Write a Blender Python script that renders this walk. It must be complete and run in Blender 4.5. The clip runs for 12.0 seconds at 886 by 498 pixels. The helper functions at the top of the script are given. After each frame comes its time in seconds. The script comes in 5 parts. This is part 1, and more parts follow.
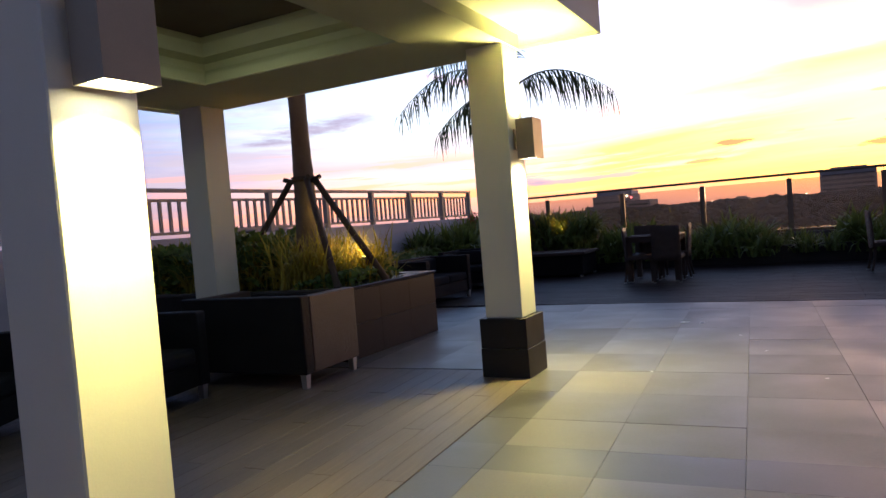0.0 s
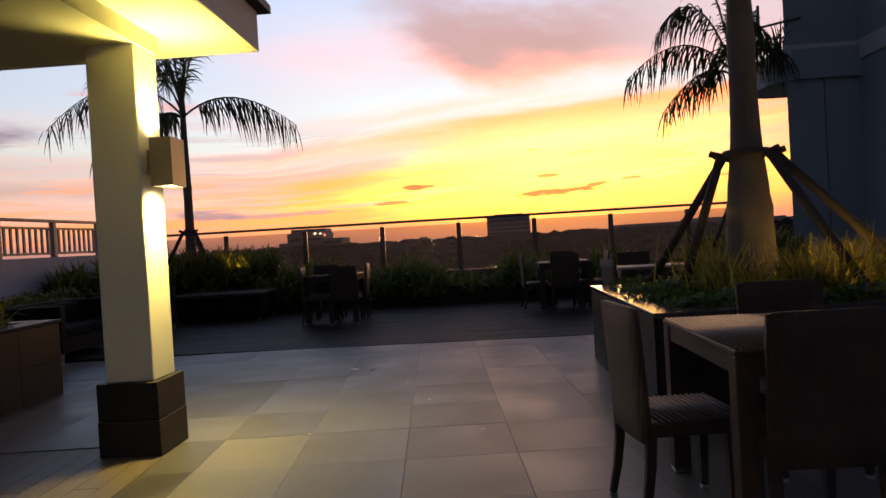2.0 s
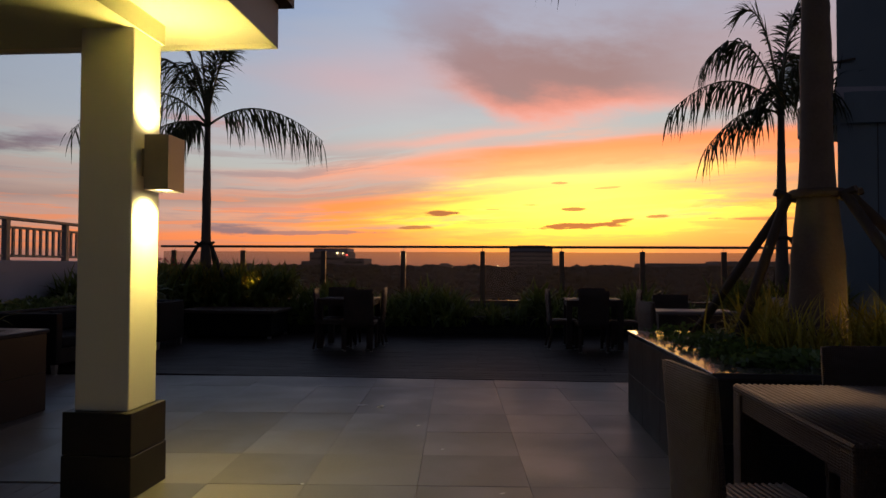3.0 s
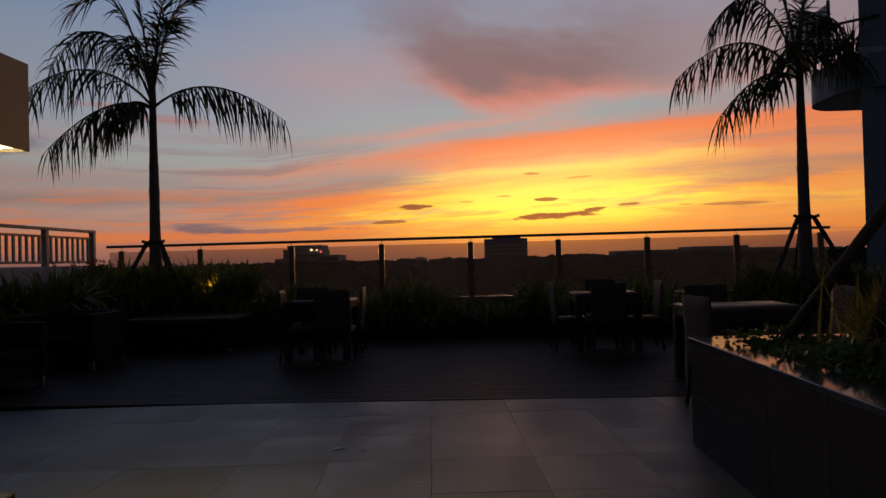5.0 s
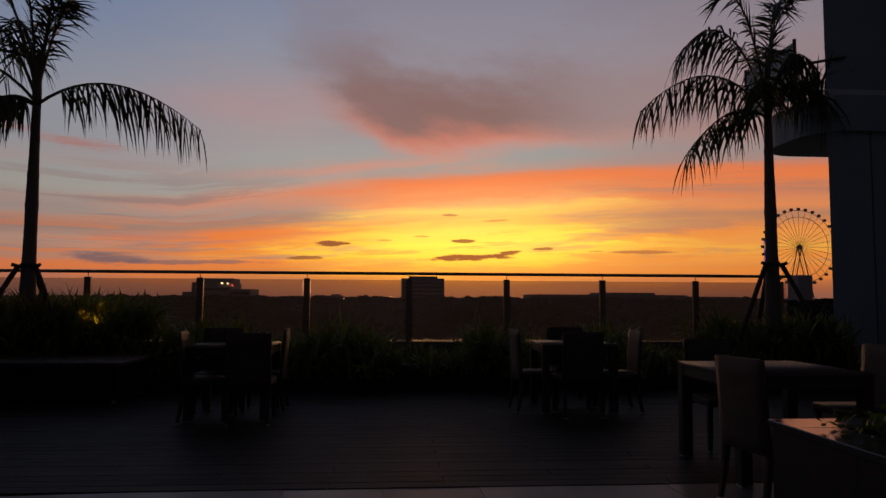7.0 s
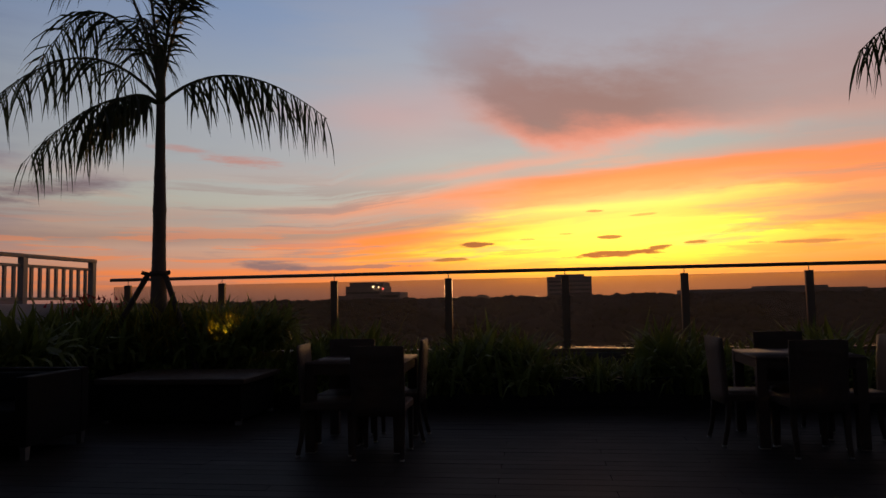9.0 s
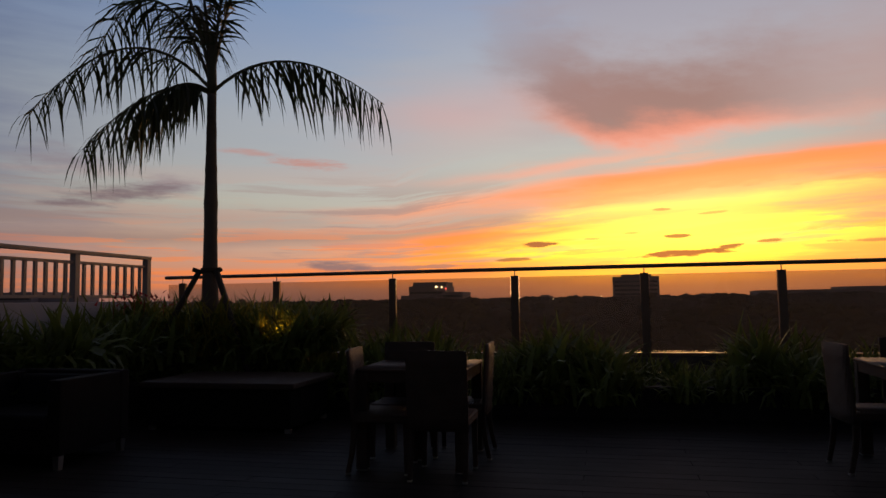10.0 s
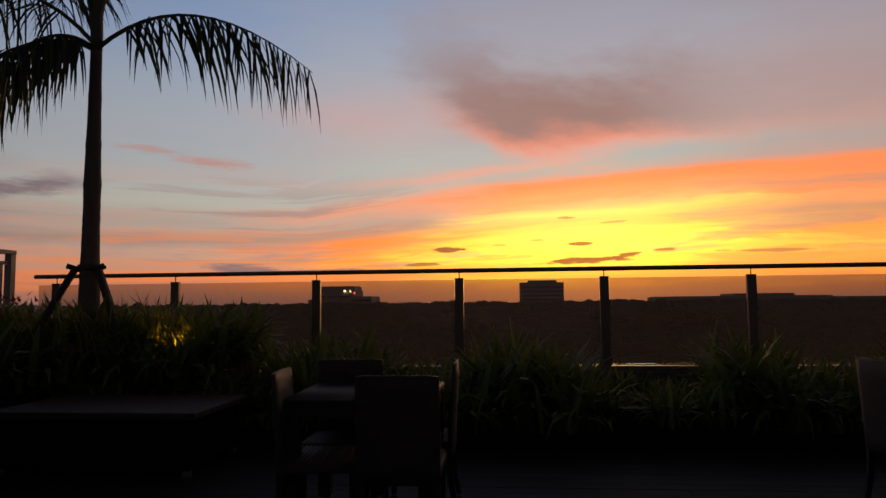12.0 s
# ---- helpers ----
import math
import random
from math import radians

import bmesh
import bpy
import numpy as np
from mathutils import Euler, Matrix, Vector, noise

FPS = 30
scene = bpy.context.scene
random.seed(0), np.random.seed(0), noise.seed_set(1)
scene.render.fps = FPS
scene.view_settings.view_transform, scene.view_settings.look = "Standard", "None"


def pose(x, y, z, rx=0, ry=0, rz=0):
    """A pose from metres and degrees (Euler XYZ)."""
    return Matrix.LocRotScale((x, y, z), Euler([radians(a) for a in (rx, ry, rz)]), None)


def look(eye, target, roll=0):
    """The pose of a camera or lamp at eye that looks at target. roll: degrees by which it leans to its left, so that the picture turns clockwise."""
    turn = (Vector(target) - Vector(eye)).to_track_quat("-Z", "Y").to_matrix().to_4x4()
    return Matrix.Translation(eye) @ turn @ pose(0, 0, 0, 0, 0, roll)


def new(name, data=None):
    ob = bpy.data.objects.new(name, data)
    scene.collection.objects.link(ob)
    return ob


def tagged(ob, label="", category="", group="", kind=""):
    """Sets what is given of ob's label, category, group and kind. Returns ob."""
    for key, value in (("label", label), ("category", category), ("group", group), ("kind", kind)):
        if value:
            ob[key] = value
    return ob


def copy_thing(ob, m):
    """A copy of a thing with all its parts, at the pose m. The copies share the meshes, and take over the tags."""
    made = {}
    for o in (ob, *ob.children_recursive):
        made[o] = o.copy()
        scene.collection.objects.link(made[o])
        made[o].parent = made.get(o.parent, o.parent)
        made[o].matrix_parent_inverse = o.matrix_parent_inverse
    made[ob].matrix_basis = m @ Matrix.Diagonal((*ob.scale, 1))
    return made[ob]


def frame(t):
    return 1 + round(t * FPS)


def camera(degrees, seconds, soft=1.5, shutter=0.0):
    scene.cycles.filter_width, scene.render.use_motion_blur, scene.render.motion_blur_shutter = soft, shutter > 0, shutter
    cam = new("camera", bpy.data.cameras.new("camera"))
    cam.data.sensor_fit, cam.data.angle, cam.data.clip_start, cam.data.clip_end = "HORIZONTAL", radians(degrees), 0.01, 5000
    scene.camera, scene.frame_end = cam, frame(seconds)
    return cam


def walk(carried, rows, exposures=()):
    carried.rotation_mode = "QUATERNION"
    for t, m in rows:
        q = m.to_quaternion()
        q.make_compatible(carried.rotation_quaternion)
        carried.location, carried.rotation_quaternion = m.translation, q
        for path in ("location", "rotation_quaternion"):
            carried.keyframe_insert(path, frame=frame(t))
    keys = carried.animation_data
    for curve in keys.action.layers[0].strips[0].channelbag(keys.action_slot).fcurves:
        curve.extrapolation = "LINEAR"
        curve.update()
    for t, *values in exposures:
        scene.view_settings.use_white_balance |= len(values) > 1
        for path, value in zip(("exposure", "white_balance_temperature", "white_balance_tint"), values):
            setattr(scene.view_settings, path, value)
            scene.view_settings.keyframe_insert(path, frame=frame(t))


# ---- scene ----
# ---------------- camera and walk ----------------
cam = camera(65.4, 12.0, 1.5, 0.0)
PATH = [
    (0, (0.679, 0.039, 1.249), (-0.264, 1.801, 1.176), -4.6),
    (0.5, (0.746, 0.188, 1.241), (-0.064, 2.016, 1.182), -4.3),
    (1, (0.817, 0.336, 1.25), (0.159, 2.224, 1.209), -4.7),
    (1.5, (0.782, 0.552, 1.257), (0.598, 2.542, 1.173), -5.0),
    (2, (0.763, 0.779, 1.257), (0.657, 2.776, 1.229), -3.3),
    (2.5, (0.745, 1.059, 1.284), (0.514, 3.045, 1.355), 1.5),
    (3, (0.701, 1.362, 1.276), (0.535, 3.355, 1.327), 0.3),
    (3.2, (0.664, 1.484, 1.267), (0.525, 3.478, 1.323), 0.4),
    (5, (0.41, 2.906, 1.28), (0.317, 4.904, 1.311), -1.5),
    (5.5, (0.312, 3.276, 1.281), (0.393, 5.273, 1.2), -2.9),
    (6, (0.165, 3.673, 1.287), (0.231, 5.672, 1.335), -1.9),
    (6.5, (0.05, 4.071, 1.264), (0.136, 6.067, 1.351), -1.8),
    (7, (0.019, 4.412, 1.287), (0.167, 6.401, 1.429), 0.3),
    (7.5, (-0.054, 4.762, 1.301), (-0.105, 6.753, 1.487), 2.0),
    (9.5, (-0.12, 6.334, 1.306), (-0.47, 8.299, 1.443), -1.3),
    (10, (-0.231, 6.682, 1.293), (-0.676, 8.626, 1.44), -0.9),
    (10.5, (-0.362, 7.048, 1.311), (-0.806, 8.991, 1.485), -0.9),
    (11, (-0.443, 7.383, 1.319), (-0.88, 9.324, 1.524), -0.3),
    (11.5, (-0.629, 7.638, 1.304), (-0.984, 9.601, 1.448), 0.3),
    (12, (-0.812, 7.877, 1.308), (-0.998, 9.862, 1.465), -0.6),
]
EXPOSURES = [(0, 2.05, 5400, 8), (0.5, 1.7, 5000, 6), (1, 1.95, 5900, 8), (1.5, 1.7, 6500, 10), (2, 1.28, 6450, 10), (2.5, 0.8, 6500, 10), (3, 0.45, 6500, 10), (5, -0.12, 6500, 12), (5.5, -0.15, 6600, 12),
             (7, -0.25, 7050, 16), (7.5, -0.28, 7150, 15), (9.5, 0.38, 7150, 9), (10, 0.36, 7150, 9), (11, 0.36, 7150, 9), (12, 0.25, 7150, 10)]
walk(cam, [(t, look(eye, target, roll)) for t, eye, target, roll in PATH], EXPOSURES)

# ---------------- sky, sun ----------------
SUN_AZ, SUN_EL = 0.115, 0.035


def world_sky():
    w = bpy.data.worlds.new("dusk_sky")
    scene.world = w
    w.use_nodes = True
    nt = w.node_tree
    nt.nodes.clear()
    n, l = nt.nodes, nt.links

    def m(op, a, b=None, c=None, clamp=False):
        k = n.new("ShaderNodeMath")
        k.operation, k.use_clamp = op, clamp
        for i, v in enumerate((a, b, c)):
            if v is None:
                continue
            if isinstance(v, (int, float)):
                k.inputs[i].default_value = v
            else:
                l.new(v, k.inputs[i])
        return k.outputs[0]

    def vec(x, y, z=0.0):
        k = n.new("ShaderNodeCombineXYZ")
        for i, v in enumerate((x, y, z)):
            if isinstance(v, (int, float)):
                k.inputs[i].default_value = v
            else:
                l.new(v, k.inputs[i])
        return k.outputs[0]

    def noise_tex(v, scale, detail=5.0, rough=0.55, dist=0.0):
        k = n.new("ShaderNodeTexNoise")
        k.inputs["Scale"].default_value, k.inputs["Detail"].default_value = scale, detail
        k.inputs["Roughness"].default_value, k.inputs["Distortion"].default_value = rough, dist
        l.new(v, k.inputs["Vector"])
        return k.outputs[0]

    def step(v, a, b):
        k = n.new("ShaderNodeMapRange")
        k.interpolation_type = "SMOOTHSTEP"
        l.new(v, k.inputs[0])
        k.inputs[1].default_value, k.inputs[2].default_value = a, b
        return k.outputs[0]

    def ramp(v, stops):
        k = n.new("ShaderNodeValToRGB")
        els = k.color_ramp.elements
        while len(els) < len(stops):
            els.new(0.5)
        for e, (p, c) in zip(els, stops):
            e.position, e.color = p / 1.2, (*c, 1)
        l.new(m("DIVIDE", v, 1.2, clamp=True), k.inputs[0])
        return k.outputs[0]

    def mix(f, a, b):
        k = n.new("ShaderNodeMix")
        k.data_type = "RGBA"
        if isinstance(f, (int, float)):
            k.inputs[0].default_value = f
        else:
            l.new(f, k.inputs[0])
        for i, v in ((6, a), (7, b)):
            if isinstance(v, tuple):
                k.inputs[i].default_value = (*v, 1)
            else:
                l.new(v, k.inputs[i])
        return k.outputs[2]

    def scale_col(c, f):
        k = n.new("ShaderNodeVectorMath")
        k.operation = "SCALE"
        l.new(c, k.inputs[0])
        if isinstance(f, (int, float)):
            k.inputs[3].default_value = f
        else:
            l.new(f, k.inputs[3])
        return k.outputs[0]

    def bell(v, mid, width):
        d = m("DIVIDE", m("SUBTRACT", v, mid), width)
        return m("POWER", 2.71828, m("MULTIPLY", m("MULTIPLY", d, d), -1.0))

    tc = n.new("ShaderNodeTexCoord")
    sep = n.new("ShaderNodeSeparateXYZ")
    l.new(tc.outputs["Generated"], sep.inputs[0])
    az = m("ARCTAN2", sep.outputs[0], sep.outputs[1])
    el = m("MAXIMUM", m("ARCSINE", sep.outputs[2]), 0.0)
    # streaks follow a shallow arc over the hidden sun
    warp = m("SUBTRACT", noise_tex(vec(m("MULTIPLY", az, 2.2), m("MULTIPLY", el, 16.0), 3.1), 2.2, 6.0, 0.6), 0.5)
    arc = m("ADD", 0.165, m("SUBTRACT", m("MULTIPLY", az, 0.095), m("MULTIPLY", m("MULTIPLY", az, az), 0.14)))
    arc = m("MINIMUM", m("MAXIMUM", arc, 0.125), 0.185)
    q = m("MULTIPLY", el, m("DIVIDE", 0.165, arc))
    s = m("ADD", m("ADD", q, m("MULTIPLY", m("SUBTRACT", el, q), step(el, 0.16, 0.3))), m("MULTIPLY", m("MULTIPLY", warp, 0.022), step(el, 0.0, 0.1)))
    s = m("MAXIMUM", s, 0.0)
    aw = m("ADD", az, m("MULTIPLY", warp, 0.35))
    zenith = [(.6, (.1, .12, .2)), (.85, (.05, .05, .075)), (1.2, (.035, .036, .05))]
    near = ramp(s, [(0, (.27, .12, .10)), (.014, (.42, .15, .085)), (.027, (.62, .2, .05)), (.037, (1.05, .46, .03)), (.052, (1.3, .85, .04)), (.075, (1.45, 1.08, .06)), (.092, (1.3, .85, .05)),
                    (.101, (1.08, .42, .05)), (.112, (1.12, .6, .08)), (.122, (1.15, .76, .12)), (.132, (1.05, .43, .13)), (.147, (1.0, .32, .1)), (.16, (.98, .22, .06)), (.168, (.85, .23, .09)),
                    (.177, (.44, .35, .33)), (.187, (.33, .39, .4)), (.21, (.33, .4, .43)), (.26, (.36, .36, .4)), (.33, (.31, .34, .42)), (.44, (.25, .28, .38))] + zenith)
    flank = ramp(s, [(0, (.25, .12, .1)), (.016, (.44, .15, .08)), (.03, (.72, .25, .07)), (.05, (.95, .38, .08)), (.068, (1.0, .55, .08)), (.083, (1.02, .5, .07)), (.091, (.97, .37, .07)), (.1, (.6, .28, .14)),
                     (.108, (.55, .27, .16)), (.116, (.9, .33, .12)), (.128, (.8, .31, .14)), (.136, (.5, .28, .19)), (.145, (.92, .29, .1)), (.157, (.97, .26, .08)), (.165, (.85, .26, .11)),
                     (.173, (.46, .32, .29)), (.19, (.36, .34, .35)), (.24, (.4, .32, .33)), (.34, (.32, .31, .37)), (.47, (.22, .25, .34))] + zenith)
    mid = ramp(s, [(0, (.27, .12, .1)), (.02, (.43, .17, .11)), (.04, (.72, .24, .07)), (.056, (.92, .28, .06)), (.073, (1.0, .4, .06)), (.09, (1.0, .28, .05)), (.108, (.95, .25, .06)), (.12, (.42, .25, .19)),
                   (.135, (.4, .33, .3)), (.15, (.5, .36, .31)), (.165, (.72, .33, .22)), (.183, (.4, .43, .42)), (.22, (.37, .43, .45)), (.27, (.37, .38, .43)), (.34, (.29, .36, .47)), (.44, (.2, .29, .47))] + zenith)
    far = ramp(s, [(0, (.26, .14, .13)), (.026, (.42, .19, .14)), (.052, (.78, .24, .1)), (.066, (.55, .28, .2)), (.1, (.5, .34, .28)), (.118, (.34, .25, .23)), (.134, (.44, .34, .3)), (.15, (.37, .34, .33)),
                   (.185, (.4, .44, .42)), (.23, (.37, .42, .45)), (.3, (.28, .37, .49)), (.36, (.22, .32, .5)), (.44, (.15, .27, .5))] + zenith)
    # lavender sky away from the sunset
    cool = ramp(s, [(0, (.17, .13, .16)), (.05, (.21, .17, .21)), (.1, (.22, .19, .26)), (.17, (.21, .21, .3)), (.22, (.18, .21, .33)), (.3, (.14, .2, .36)), (.4, (.11, .18, .37))] + zenith)
    away = m("MAXIMUM", m("SUBTRACT", 1.0, step(aw, -0.98, -0.62)), step(az, 0.8, 1.3))
    side = m("MAXIMUM", bell(az, 0.14, 0.25), m("MULTIPLY", bell(az, 0.36, 0.3), 0.95))
    col = mix(step(aw, -0.44, -0.22), far, mid)
    col = mix(step(aw, -0.2, 0.03), col, near)
    col = mix(step(aw, 0.2, 0.42), col, flank)
    col = mix(away, col, cool)
    keep = m("SUBTRACT", 1.0, m("MULTIPLY", away, 0.75))
    # thin salmon streaks
    n1 = noise_tex(vec(m("MULTIPLY", az, 1.5), m("MULTIPLY", s, 17.0), 1.7), 1.9, 7.0, 0.62)
    k1 = m("MULTIPLY", m("MULTIPLY", step(n1, 0.5, 0.6), step(el, 0.02, 0.06)), m("SUBTRACT", 1.0, step(el, 0.14, 0.22)))
    col = mix(m("MULTIPLY", m("MULTIPLY", k1, keep), m("ADD", 0.18, m("MULTIPLY", side, 0.4))), col, mix(side, (.6, .24, .17), (1.0, .26, .07)))
    # greyer bars between them
    n2 = noise_tex(vec(m("MULTIPLY", az, 1.3), m("MULTIPLY", s, 21.0), 9.3), 1.8, 7.0, 0.62)
    k2 = m("MULTIPLY", m("MULTIPLY", step(n2, 0.52, 0.63), step(el, 0.02, 0.05)), m("SUBTRACT", 1.0, step(el, 0.12, 0.2)))
    col = mix(m("MULTIPLY", m("MULTIPLY", k2, m("SUBTRACT", 1.0, bell(az, 0.1, 0.16))), 0.75), col, mix(side, (.3, .24, .25), (.5, .25, .16)))
    # fine bright lines low over the horizon
    n6 = noise_tex(vec(m("MULTIPLY", az, 3.2), m("MULTIPLY", s, 52.0), 6.1), 1.6, 6.0, 0.6)
    k6 = m("MULTIPLY", m("MULTIPLY", step(n6, 0.5, 0.58), step(el, 0.012, 0.03)), m("SUBTRACT", 1.0, step(el, 0.07, 0.13)))
    col = mix(m("MULTIPLY", m("MULTIPLY", k6, keep), 0.55), col, mix(side, (.85, .24, .07), (.95, .33, .05)))
    n7 = noise_tex(vec(m("MULTIPLY", az, 2.4), m("MULTIPLY", s, 34.0), 15.7), 1.5, 5.0, 0.55)
    k7 = m("MULTIPLY", m("MULTIPLY", step(n7, 0.5, 0.62), bell(el, 0.078, 0.04)), bell(az, 0.1, 0.2))
    col = mix(m("MULTIPLY", k7, 0.75), col, (1.4, 1.0, .08))
    # broad mauve cloud bank with a salmon underside
    rag = m("SUBTRACT", noise_tex(vec(m("MULTIPLY", az, 3.4), m("MULTIPLY", m("ADD", el, m("MULTIPLY", az, 0.12)), 9.0), 4.4), 1.6, 8.0, 0.62), 0.5)
    low = m("ADD", 0.208, m("MULTIPLY", m("MAXIMUM", m("MULTIPLY", m("SUBTRACT", az, 0.0), -1.0), 0.0), 0.5))
    h = m("ADD", m("SUBTRACT", el, low), m("MULTIPLY", rag, 0.075))
    ends = m("MULTIPLY", step(m("ADD", az, m("MULTIPLY", rag, 0.2)), -0.19, -0.02), m("SUBTRACT", 1.0, m("MULTIPLY", step(az, 0.12, 0.4), 0.6)))
    k3 = m("MULTIPLY", m("MULTIPLY", step(h, -0.012, 0.026), m("SUBTRACT", 1.0, step(m("ADD", h, m("MULTIPLY", rag, 0.09)), 0.055, 0.17))), ends)
    under = mix(step(az, -0.1, 0.04), (.5, .27, .24), mix(step(az, 0.15, 0.4), (.84, .27, .18), (.62, .29, .23)))
    body = mix(step(az, 0.14, 0.4), (.24, .15, .15), (.33, .24, .25))
    col = mix(m("MULTIPLY", k3, 0.93), col, mix(step(h, 0.0, 0.052), under, body))
    # pink veil left of the bank and a wisp under it
    veil = m("MULTIPLY", bell(m("ADD", az, m("MULTIPLY", rag, 0.2)), -0.2, 0.13), bell(m("ADD", el, m("MULTIPLY", rag, 0.03)), 0.262, 0.035))
    col = mix(m("MULTIPLY", veil, 0.35), col, (.56, .33, .34))
    wisp = m("MULTIPLY", bell(az, -0.06, 0.16), bell(m("SUBTRACT", m("ADD", el, m("MULTIPLY", rag, 0.02)), m("MULTIPLY", az, 0.1)), 0.192, 0.007))
    col = mix(m("MULTIPLY", wisp, 0.6), col, (.75, .33, .25))
    # grey-violet clouds on the cool side
    n4 = noise_tex(vec(m("MULTIPLY", az, 3.4), m("MULTIPLY", el, 15.0), 12.2), 1.5, 6.0, 0.55)
    k4 = m("MULTIPLY", m("MULTIPLY", step(n4, 0.56, 0.72), bell(el, 0.16, 0.09)), m("SUBTRACT", 1.0, step(az, -0.6, -0.4)))
    col = mix(m("MULTIPLY", k4, 0.55), col, (.22, .18, .25))
    # pale glow round the hidden sun
    glow = m("MULTIPLY", bell(az, 0.13, 0.2), bell(el, 0.1, 0.07))
    gl = n.new("ShaderNodeVectorMath")
    gl.operation = "ADD"
    l.new(col, gl.inputs[0])
    l.new(scale_col(vec(0.14, 0.14, 0.09), glow), gl.inputs[1])
    col = gl.outputs[0]
    # single small clouds: place, half-lengths, tilt, strength, colour
    n5 = m("SUBTRACT", noise_tex(vec(m("MULTIPLY", az, 14.0), m("MULTIPLY", el, 85.0), 2.0), 1.3, 7.0, 0.68), 0.5)

    def small_cloud(a0, e0, wa, we, tilt, dark, shade=(.24, .06, .035), soft=0.66):
        nonlocal col
        b = m("MULTIPLY", bell(az, a0, wa), bell(m("SUBTRACT", el, m("MULTIPLY", m("SUBTRACT", az, a0), tilt)), e0, we))
        kk = m("MULTIPLY", step(m("ADD", b, m("MULTIPLY", n5, 1.9)), 0.34, soft), step(b, 0.05, 0.4))
        col = mix(m("MULTIPLY", kk, dark), col, shade)

    lilac, rose, ochre = (.17, .13, .17), (.46, .23, .21), (.42, .15, .07)
    small_cloud(0.112, 0.0585, 0.062, 0.0058, 0.03, 1.0)
    small_cloud(0.172, 0.0665, 0.020, 0.0042, 0.08, 0.95)
    small_cloud(0.215, 0.0710, 0.018, 0.0024, 0.02, 0.8)
    small_cloud(0.105, 0.0825, 0.018, 0.0030, -0.02, 0.9)
    small_cloud(0.045, 0.0890, 0.016, 0.0018, 0.0, 0.6, ochre)
    small_cloud(0.087, 0.1200, 0.018, 0.0022, 0.0, 0.7, ochre)
    small_cloud(0.150, 0.1120, 0.020, 0.0018, 0.05, 0.5, ochre)
    small_cloud(-0.082, 0.0775, 0.032, 0.0042, 0.02, 0.95)
    small_cloud(-0.122, 0.0560, 0.028, 0.0036, 0.03, 0.8)
    small_cloud(-0.010, 0.0830, 0.012, 0.0020, 0.0, 0.5, ochre)
    small_cloud(0.345, 0.0655, 0.060, 0.0028, -0.02, 0.75, ochre)
    small_cloud(-0.380, 0.0510, 0.055, 0.0105, 0.0, 0.85, lilac, 1.0)
    small_cloud(-0.270, 0.0470, 0.100, 0.0036, 0.02, 0.7, lilac)
    small_cloud(-0.330, 0.0800, 0.090, 0.0040, 0.0, 0.4, rose)
    small_cloud(-0.660, 0.1480, 0.095, 0.0180, 0.1, 0.9, lilac, 1.25)
    small_cloud(-0.720, 0.1320, 0.045, 0.0070, 0.0, 0.75, lilac, 1.2)
    small_cloud(-0.420, 0.1960, 0.060, 0.0095, -0.06, 0.8, rose, 1.1)
    small_cloud(-0.490, 0.2080, 0.060, 0.0060, -0.08, 0.6, rose, 1.1)
    # the sky behind the walker is dim
    dim = m("ADD", 0.2, m("MULTIPLY", bell(az, 0.1, 1.3), 0.8))
    col = scale_col(col, dim)
    haze = n.new("ShaderNodeVectorMath")
    haze.operation = "MULTIPLY"
    l.new(col, haze.inputs[0])
    haze.inputs[1].default_value = (0.98, 0.9, 0.9)
    col = haze.outputs[0]
    sky = n.new("ShaderNodeTexSky")
    sky.sky_type, sky.sun_disc, sky.sun_elevation, sky.sun_rotation = "NISHITA", False, SUN_EL, SUN_AZ
    add = n.new("ShaderNodeVectorMath")
    add.operation = "ADD"
    l.new(col, add.inputs[0])
    l.new(scale_col(sky.outputs[0], 0.008), add.inputs[1])
    bg = n.new("ShaderNodeBackground")
    bg.inputs[1].default_value = 1.0
    out = n.new("ShaderNodeOutputWorld")
    l.new(add.outputs[0], bg.inputs[0])
    l.new(bg.outputs[0], out.inputs[0])


world_sky()
sun_data = bpy.data.lights.new("sun", "SUN")
sun_data.energy, sun_data.angle, sun_data.color = 0.25, radians(12), (1.0, 0.55, 0.25)
sun_ob = new("sun", sun_data)
sun_ob.matrix_world = look((0, 0, 0), (-math.sin(SUN_AZ), -math.cos(SUN_AZ), -math.tan(SUN_EL)))


def lamp_area(x, y, z, up, watts, size=0.13):
    d = bpy.data.lights.new("wall_lamp_light", "AREA")
    d.energy, d.color, d.size, d.spread = watts, (1.0, 0.76, 0.2), size, radians(128)
    o = new("wall_lamp_light", d)
    o.matrix_world = pose(x, y, z, 180 if up else 0)


